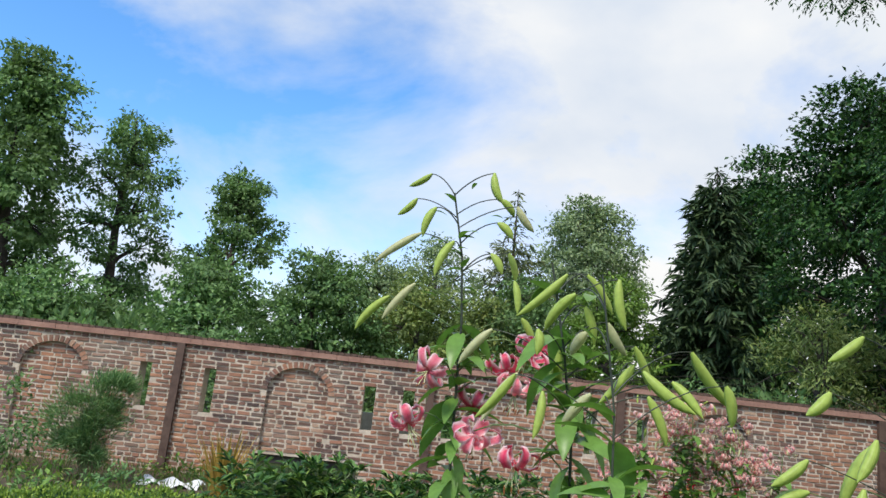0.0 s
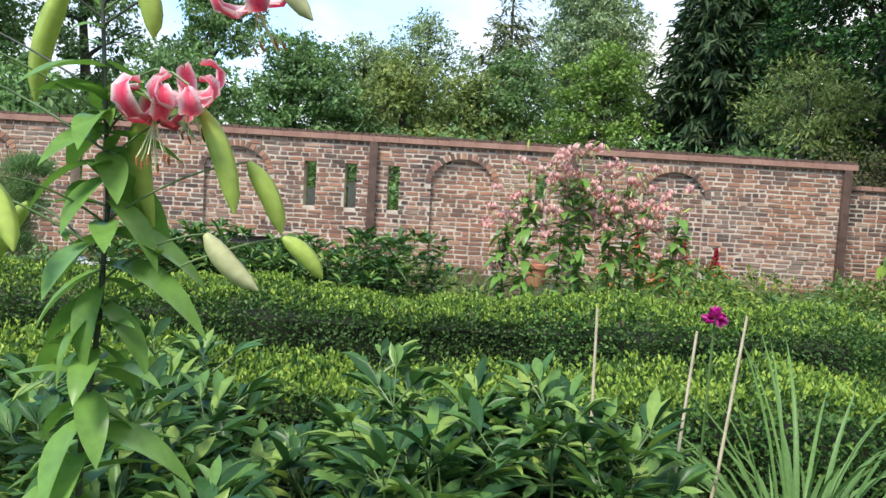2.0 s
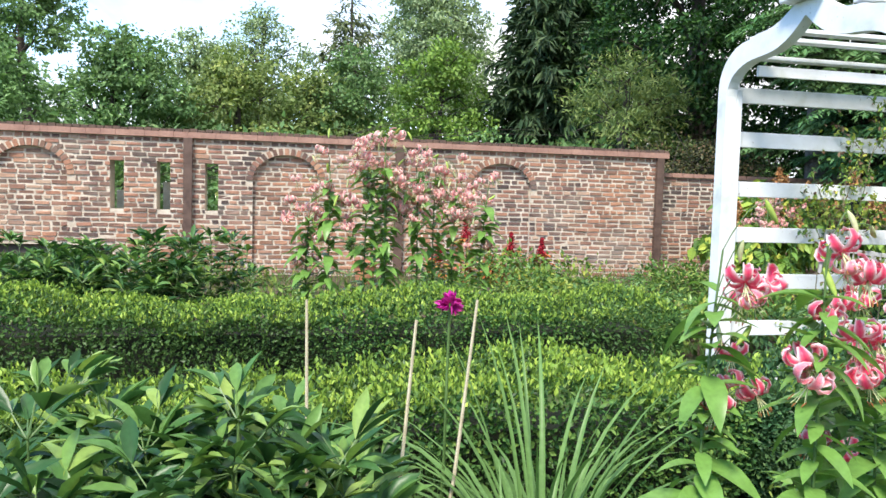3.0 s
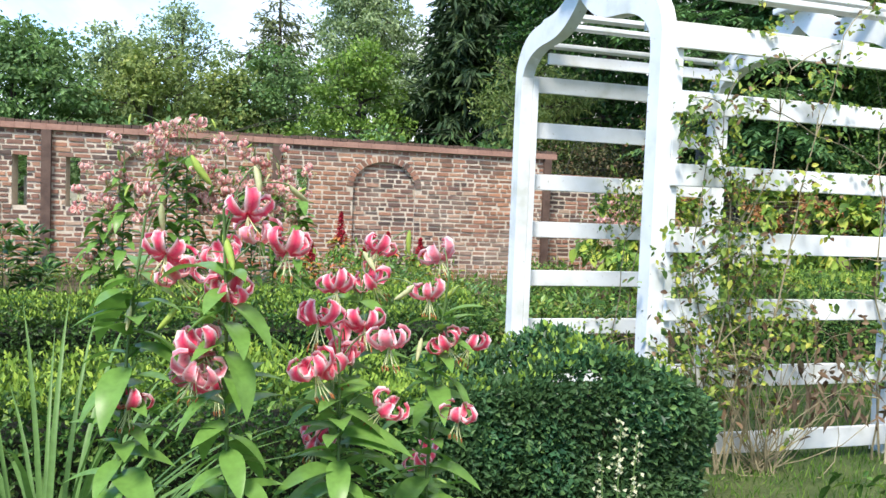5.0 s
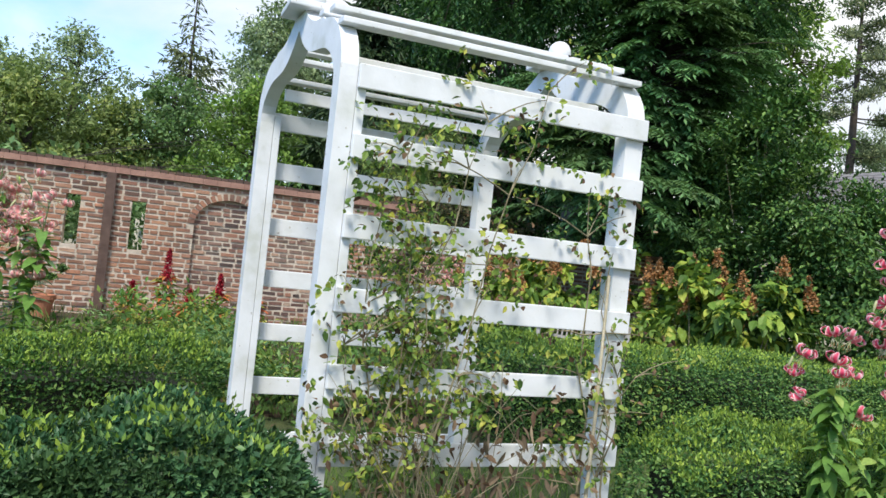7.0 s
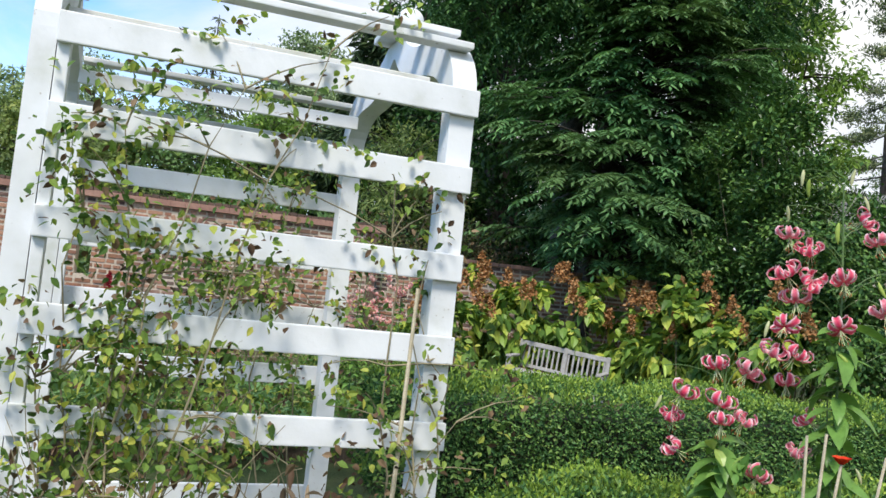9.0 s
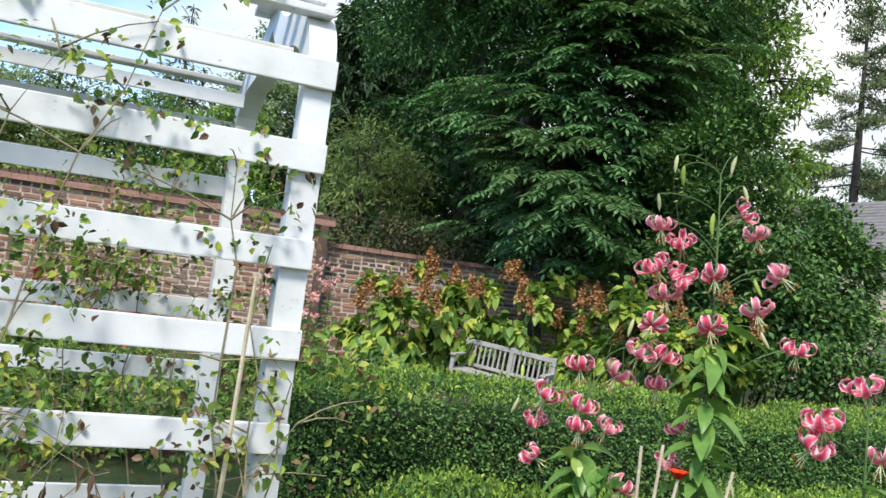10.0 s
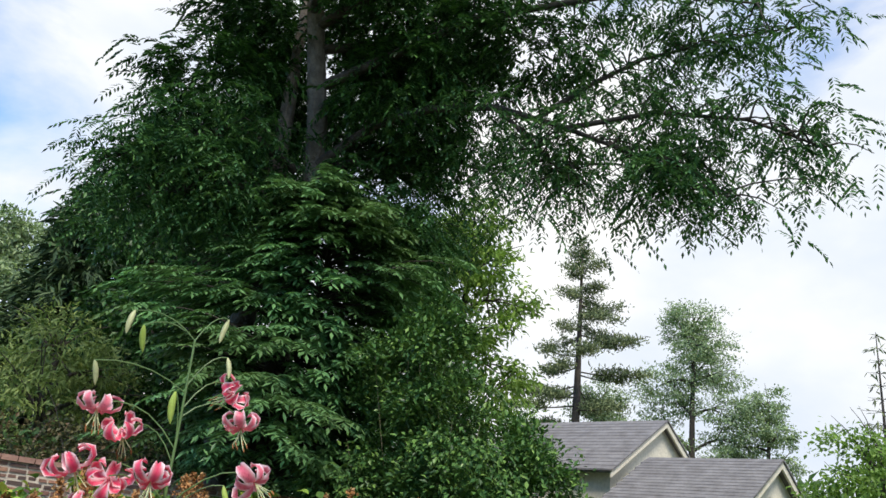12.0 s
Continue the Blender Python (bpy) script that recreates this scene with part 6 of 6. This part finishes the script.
part("bough_mass", joined(wood[1:]), BARK_DARK, ash, smooth=True)["kind"] = "stuff"
part("crown", fronds(np.array(Pf), np.array(Df), np.array(Lf), 0.36, 9, (0.165, 0.052)), L_ASH, ash)

# ---- trees beyond the wall ----


def lumps(x, y, z0, z1, r, n, seed, taper=0.35):
    """Masses of leaves stacked into a crown."""
    g = np.random.default_rng(seed)
    out = []
    for i in range(n):
        f = (i + 0.5) / n
        w = r * math.sin(math.pi * (0.18 + 0.72 * f)) ** 0.8 * (1 - taper * f)
        a = i * 2.4 + g.normal() * 0.4
        q = r * g.uniform(0.36, 0.54)
        out.append((x + math.cos(a) * (w - q * 0.5), y + math.sin(a) * (w - q * 0.5), z0 + (z1 - z0) * f, q, q * g.uniform(0.6, 0.85)))
    return out


tree("maple_tree", "tall dark-trunked broadleaf tree beyond the wall", (-20.6, 26, 0), lumps(-21, 26, 3.5, 13.8, 3.0, 18, 1), 0.4, L_TREE, 430, (0.34, 0.2))
tree("locust_tree", "tall airy broadleaf tree beyond the wall", (-18.0, 30, 0), lumps(-18.2, 30, 5, 13, 2.6, 12, 2), 0.34, L_TREE, 330, (0.32, 0.18))
tree("oak_tree", "round-crowned broadleaf tree beyond the wall", (-13.6, 34, 0), lumps(-13.7, 34, 5, 12, 2.5, 13, 3), 0.32, L_TREE, 480, (0.32, 0.2))
tree("shrub_tree", "low dark spreading tree behind the wall", (-16.5, 22, 0), lumps(-16.5, 22, 1.2, 4.2, 3.2, 11, 4), 0.25, L_TREE, 330, (0.3, 0.18))
tree("elm_tree", "rounded green tree behind the wall", (-11.0, 21.5, 0), lumps(-11.2, 21.5, 1.2, 5.2, 2.6, 10, 5), 0.2, L_TREE, 420, (0.26, 0.16))
tree("elm_tree", "rounded green tree behind the wall", (-8.0, 25.5, 0), lumps(-8.0, 25.5, 1.2, 6.6, 2.9, 13, 6), 0.24, L_TREE, 420, (0.28, 0.17))
tree("elm_tree", "rounded green tree with olive leaves behind the wall", (-4.0, 27, 0), lumps(-4.2, 27, 1.2, 6.6, 2.7, 12, 7), 0.24, L_OLIVE, 380, (0.27, 0.16))
tree("birch_tree", "airy pale tree beyond the wall", (-3.4, 33, 0), lumps(-3.3, 33, 4.0, 9.6, 2.8, 12, 8), 0.24, L_TREE_PALE, 260, (0.26, 0.15))
conifer("spruce_tree", "grey spruce with a bare whorled top", (1.4, 42.5, 0), 15.8, 4.0, L_SPRUCE, 26, 46, 0.25, 0.28, 0.12, (0.5, 0.14), 0.75)
tree("poplar_tree", "tall pale airy tree far beyond the wall", (7.4, 48, 0), lumps(7.4, 48, 7, 16.8, 4.2, 16, 9), 0.36, L_TREE_PALE, 260, (0.4, 0.24))
tree("elm_tree", "bright green rounded tree behind the wall", (3.3, 25.2, 0), lumps(3.3, 25.2, 1.2, 7.0, 2.5, 12, 10), 0.22, L_TREE_BRIGHT, 440, (0.26, 0.16))
tree("elm_tree", "dull green tree between the spruce and the fir", (0.4, 30, 0), lumps(0.3, 30, 1.2, 7.5, 2.6, 12, 12), 0.22, L_TREE, 380, (0.28, 0.17))
tree("elm_tree", "pale rounded tree filling the line behind the wall", (-6.2, 33, 0), lumps(-6.2, 33, 2.0, 8.0, 2.8, 13, 31), 0.24, L_TREE_PALE, 300, (0.3, 0.18))
tree("elm_tree", "olive rounded tree filling the line behind the wall", (-1.4, 29, 0), lumps(-1.4, 29, 1.5, 6.2, 2.5, 12, 32), 0.22, L_OLIVE, 320, (0.28, 0.17))
conifer("fir_tree", "dark drooping fir beyond the wall", (7.5, 25.5, 0), 12.6, 4.2, L_FIR, 34, 90, 0.45, 0.06, 0.05, (0.6, 0.13), 0.72)
tree("oak_tree", "dark broadleaf tree beside the fir", (10.8, 27.5, 0), lumps(10.6, 27.5, 3, 13.2, 3.6, 16, 13), 0.35, L_TREE_DARK, 420, (0.32, 0.2))
tree("chestnut_tree", "large tree with bright lower boughs beyond the wall", (9.4, 17.5, 0), lumps(9.2, 17.6, 2.2, 12.2, 3.4, 22, 14, 0.2), 0.4, L_TREE_DARK, 520, (0.26, 0.15))
tree("locust_tree", "yellow-green feathery tree behind the big walnut", (13.9, 11.4, 0), lumps(13.4, 11.4, 3.6, 9.2, 1.8, 17, 33, 0.1), 0.2, L_TREE_BRIGHT, 640, (0.24, 0.11))
tree("yew_tree", "dark evergreen mass beside the big trees", (13.0, 14, 0), lumps(13.0, 14, 1.5, 9, 3.2, 14, 15), 0.35, L_TREE_DARK, 420, (0.24, 0.13))
tree("smoke_bush", "low reddish-green shrub behind the wall's end", (5.2, 10.8, 0), [(4.8, 10.6, 2.0, 0.9, 0.6), (5.8, 10.8, 2.2, 0.9, 0.6), (4.4, 11.2, 1.4, 0.8, 0.8), (6.8, 11.0, 2.2, 0.9, 0.7), (5.4, 11.0, 1.0, 1.0, 0.8)], 0.1, L_SMOKE, 900, (0.12, 0.08), category="shrub")
tree("cedar_bush", "feathery olive tree beyond the wall's end", (6.0, 14.5, 0), lumps(5.9, 14.5, 1.2, 4.6, 2.1, 13, 16), 0.2, L_OLIVE, 520, (0.24, 0.07))
tree("vine_shrub", "creeper and saplings along the wall's back", (-6.0, 11.4, 0), [(-9.5 + i * 1.35, 11.0 + 0.4 * math.sin(i * 3), 1.75 + 0.35 * math.sin(i * 1.7), 0.85, 0.55) for i in range(10)], 0.06, L_TREE, 600, (0.14, 0.09), category="shrub")
P, D = clumps([(-13.5 + i * 1.7 + 0.4 * math.sin(i * 5), 13.5 + 2.2 * math.sin(i * 2.3), 1.2 + 0.5 * math.sin(i * 1.3), 1.5, 1.2) for i in range(18)], 420, 0.3)
ob = part("undergrowth", diamonds(P, D + rng.normal(size=P.shape) * 0.5, np.array([[0, 0, 1.0]]) + rng.normal(size=P.shape) * 0.5, rng.uniform(0.12, 0.26, len(P)), 0.12, 0.2), L_TREE)
tagged(ob, "dense green undergrowth behind the wall", "undergrowth", kind="stuff")
belt = [(-60 + i * 4.6, 52 + 6 * math.sin(i * 1.9), 3.2 + 1.6 * math.sin(i * 2.7), 4.0, 3.6) for i in range(26)]
belt += [(56 + 4 * math.sin(i * 2.1), 50 - i * 5.2, 3.0 + 1.5 * math.sin(i * 1.7), 4.0, 3.4) for i in range(22)]
belt += [(-58 + 4 * math.sin(i * 2.1), 48 - i * 5.2, 3.0 + 1.5 * math.sin(i * 1.7), 4.0, 3.6) for i in range(22)]
belt += [(-56 + i * 5.2, -58 + 4 * math.sin(i * 2.3), 3.2 + 1.5 * math.sin(i * 1.3), 4.2, 3.8) for i in range(22)]
P, D = clumps(belt, 30, 0.3)
ob = part("far_woods", diamonds(P, D + rng.normal(size=P.shape) * 0.5, np.array([[0, 0, 1.0]]) + rng.normal(size=P.shape) * 0.6, rng.uniform(0.7, 1.3, len(P)), 0.7, 0.2), L_TREE)
tagged(ob, "far belt of mixed green woods", "woods", kind="stuff")

# right of the garden


def pine(label, base, height, reach, n=46):
    """An open pine: bare lower trunk, uneven level boughs ending in plates of needle tufts."""
    ob = thing("pine_tree", label, "tree", base)
    wood = [tube([(0, 0, 0), (0.1, 0, height * 0.5), (0, 0.05, height)], [0.3, 0.2, 0.03], 9)]
    P, D = [], []
    for i in range(n):
        f = (i + rng.random()) / n
        z = height * (0.34 + 0.645 * f)
        r = (reach * (1 - f) ** 0.75 * rng.uniform(0.45, 1.15) + 0.35)
        a = rng.uniform(0, 6.28)
        tip = np.array([math.cos(a) * r, math.sin(a) * r, z + r * rng.uniform(-0.3, 0.12)])
        p = curve_points((0, 0, z), tip, -0.04 * r, 6)
        wood.append(tube(p, np.linspace(0.045, 0.012, 6), 5))
        for u in np.linspace(0.45, 1.0, max(2, int(r * 2.2))):
            c = p[0] + (p[-1] - p[0]) * u + rng.normal(size=3) * np.array([0.15, 0.15, 0.06])
            m = 85
            P.append(c + rng.normal(size=(m, 3)) * np.array([[0.27, 0.27, 0.12]]))
            D.append(rng.normal(size=(m, 3)) + np.array([[0, 0, 0.7]]))
    part("trunk", joined(wood), BARK_DARK, ob, smooth=True)
    P, D = np.concatenate(P), np.concatenate(D)
    part("crown", diamonds(P, D, rand_dirs(len(P)), rng.uniform(0.16, 0.32, len(P)), 0.07, 0.3), L_SPRUCE, ob)
    return ob


pine("tall open pine with tufted boughs", (32.0, 24.6, 0), 18.3, 4.4)
tree("larch_tree", "pale thin-leaved tree beyond the house", (41.0, 24.0, 0), lumps(41.2, 24.0, 5, 16.4, 3.6, 16, 20), 0.3, L_TREE_PALE, 420, (0.26, 0.13))
tree("larch_tree", "pale thin-leaved tree beyond the house", (43.6, 21.0, 0), lumps(43.6, 21.0, 4, 11.6, 2.8, 11, 21), 0.25, L_TREE_PALE, 480, (0.26, 0.14))
tree("larch_tree", "pale thin-leaved tree beyond the house", (36.5, 27.0, 0), lumps(36.6, 27.0, 3, 11, 2.8, 11, 25), 0.25, L_TREE_PALE, 520, (0.26, 0.14))
conifer("dead_spruce_tree", "thin half-dead spruce far beyond the house", (45.3, 15.2, 0), 15.0, 2.0, L_SPRUCE, 18, 14, 0.2, 0.4, 0.2, (0.5, 0.12), 0.7, 0.2)
conifer("spruce_tree", "dark spruce at the edge of the view", (44.5, 11.8, 0), 16.5, 3.4, L_FIR, 22, 40, 0.3, 0.05, 0.1, (0.55, 0.14), 0.8, 0.25)
tree("apple_tree", "bright green rounded tree beside the house", (21.5, 5.6, 0), lumps(21.6, 5.6, 1.5, 4.9, 1.9, 11, 22), 0.16, L_TREE_BRIGHT, 620, (0.2, 0.11))
tree("yew_tree", "yellow-green conifer-like shrub before the pine", (22.5, 18.6, 0), lumps(22.6, 18.8, 1, 6.6, 1.6, 10, 23, 0.7), 0.16, L_TREE_BRIGHT, 520, (0.22, 0.09))


def house(name, label, ridge_a, ridge_b, eave_z, half, base_z=-0.1):
    """A gabled house: walls, overhanging shingled roof, barge boards and a window in the gable."""
    a, b = np.array(ridge_a, float), np.array(ridge_b, float)
    d = b[:2] - a[:2]
    L = np.linalg.norm(d)
    ang = math.atan2(d[1], d[0])
    rz = a[2]
    ob = thing(name, label, "house", (a[0], a[1], 0))
    ob.rotation_euler = (0, 0, ang)
    V = np.array([(x, y, z) for x in (0.25, L - 0.25) for y, z in ((-half, base_z), (half, base_z), (half, eave_z), (0, rz - 0.1), (-half, eave_z))])
    bm = bmesh.new()
    vs = [bm.verts.new(v) for v in V]
    for f in ((0, 1, 2, 3, 4), (9, 8, 7, 6, 5), (0, 5, 6, 1), (1, 6, 7, 2), (2, 7, 8, 3), (3, 8, 9, 4), (4, 9, 5, 0)):
        bm.faces.new([vs[i] for i in f])
    me = bpy.data.meshes.new("wall")
    bm.to_mesh(me)
    bm.free()
    me.materials.append(STUCCO)
    part("wall", me, STUCCO, ob, "cream siding")
    k = (rz - eave_z) / half
    over = 0.35
    for side in (-1, 1):
        n = 15
        tiles = []
        for i in range(n):
            y0, y1 = (half + over) * i / n, (half + over) * (i + 1) / n + 0.04
            z0, z1 = rz - k * y0 + 0.03, rz - k * y1 + 0.05
            x = -0.05 * (i % 2)
            V = np.array([(xx, side * y, z + t) for xx in (x, L + 0.05) for y, z in ((y0, z0), (y1, z1)) for t in (-0.05, 0.0)])
            tiles.append((V, BOX_F))
        V = np.array([(xx, side * y, z + t) for xx in (0.0, L) for y, z in ((0.0, rz - 0.02), (half + over - 0.03, rz - k * (half + over - 0.03) - 0.02)) for t in (-0.08, -0.02)])
        roof = part("roof", (V, BOX_F), SHINGLE, ob, "grey shingled roof slope")
        for t in tiles:
            part("shingle_course", t, SHINGLE, roof)
        for x in (0.0, L - 0.02):
            V = np.array([(xx, side * y, z + t) for xx in (x - 0.03, x + 0.03) for y, z in ((0, rz - 0.02), (half + over, rz - k * (half + over) - 0.02)) for t in (-0.2, 0.0)])
            part("barge_board", (V, BOX_F), STUCCO, ob)
    win = part("window", box(L - 0.28, L - 0.22, -0.3, 0.3, eave_z - 0.5, eave_z + 0.25), DARK_GAP, ob, "dark window in the gable")
    part("frame", joined([box(L - 0.23, L - 0.2, -0.36, -0.3, eave_z - 0.56, eave_z + 0.31), box(L - 0.23, L - 0.2, 0.3, 0.36, eave_z - 0.56, eave_z + 0.31), box(L - 0.23, L - 0.2, -0.36, 0.36, eave_z + 0.25, eave_z + 0.31)]), STUCCO, win)
    return ob


house("house", "cream house with a grey shingled gable roof", (23.4, 19.2, 6.2), (24.3, 13.3, 6.2), 4.35, 3.0)
house("house", "lower cream wing with a grey shingled gable roof", (22.2, 12.4, 4.65), (22.8, 8.5, 4.65), 3.35, 2.2)

# ---- single bricks of the wall's nearest stretch ----
sizes = {}
for x, z, length, height, back in near:
    key = (round(length, 2), round(height, 3))
    if key not in sizes:
        v, f = box(-key[0] / 2, key[0] / 2, 0, 0.04, -key[1] / 2, key[1] / 2)
        sizes[key] = mesh_from("brick", v, f, BRICK)
    b = part("brick", sizes[key], BRICK, wall)
    b.location = (x, back, z)
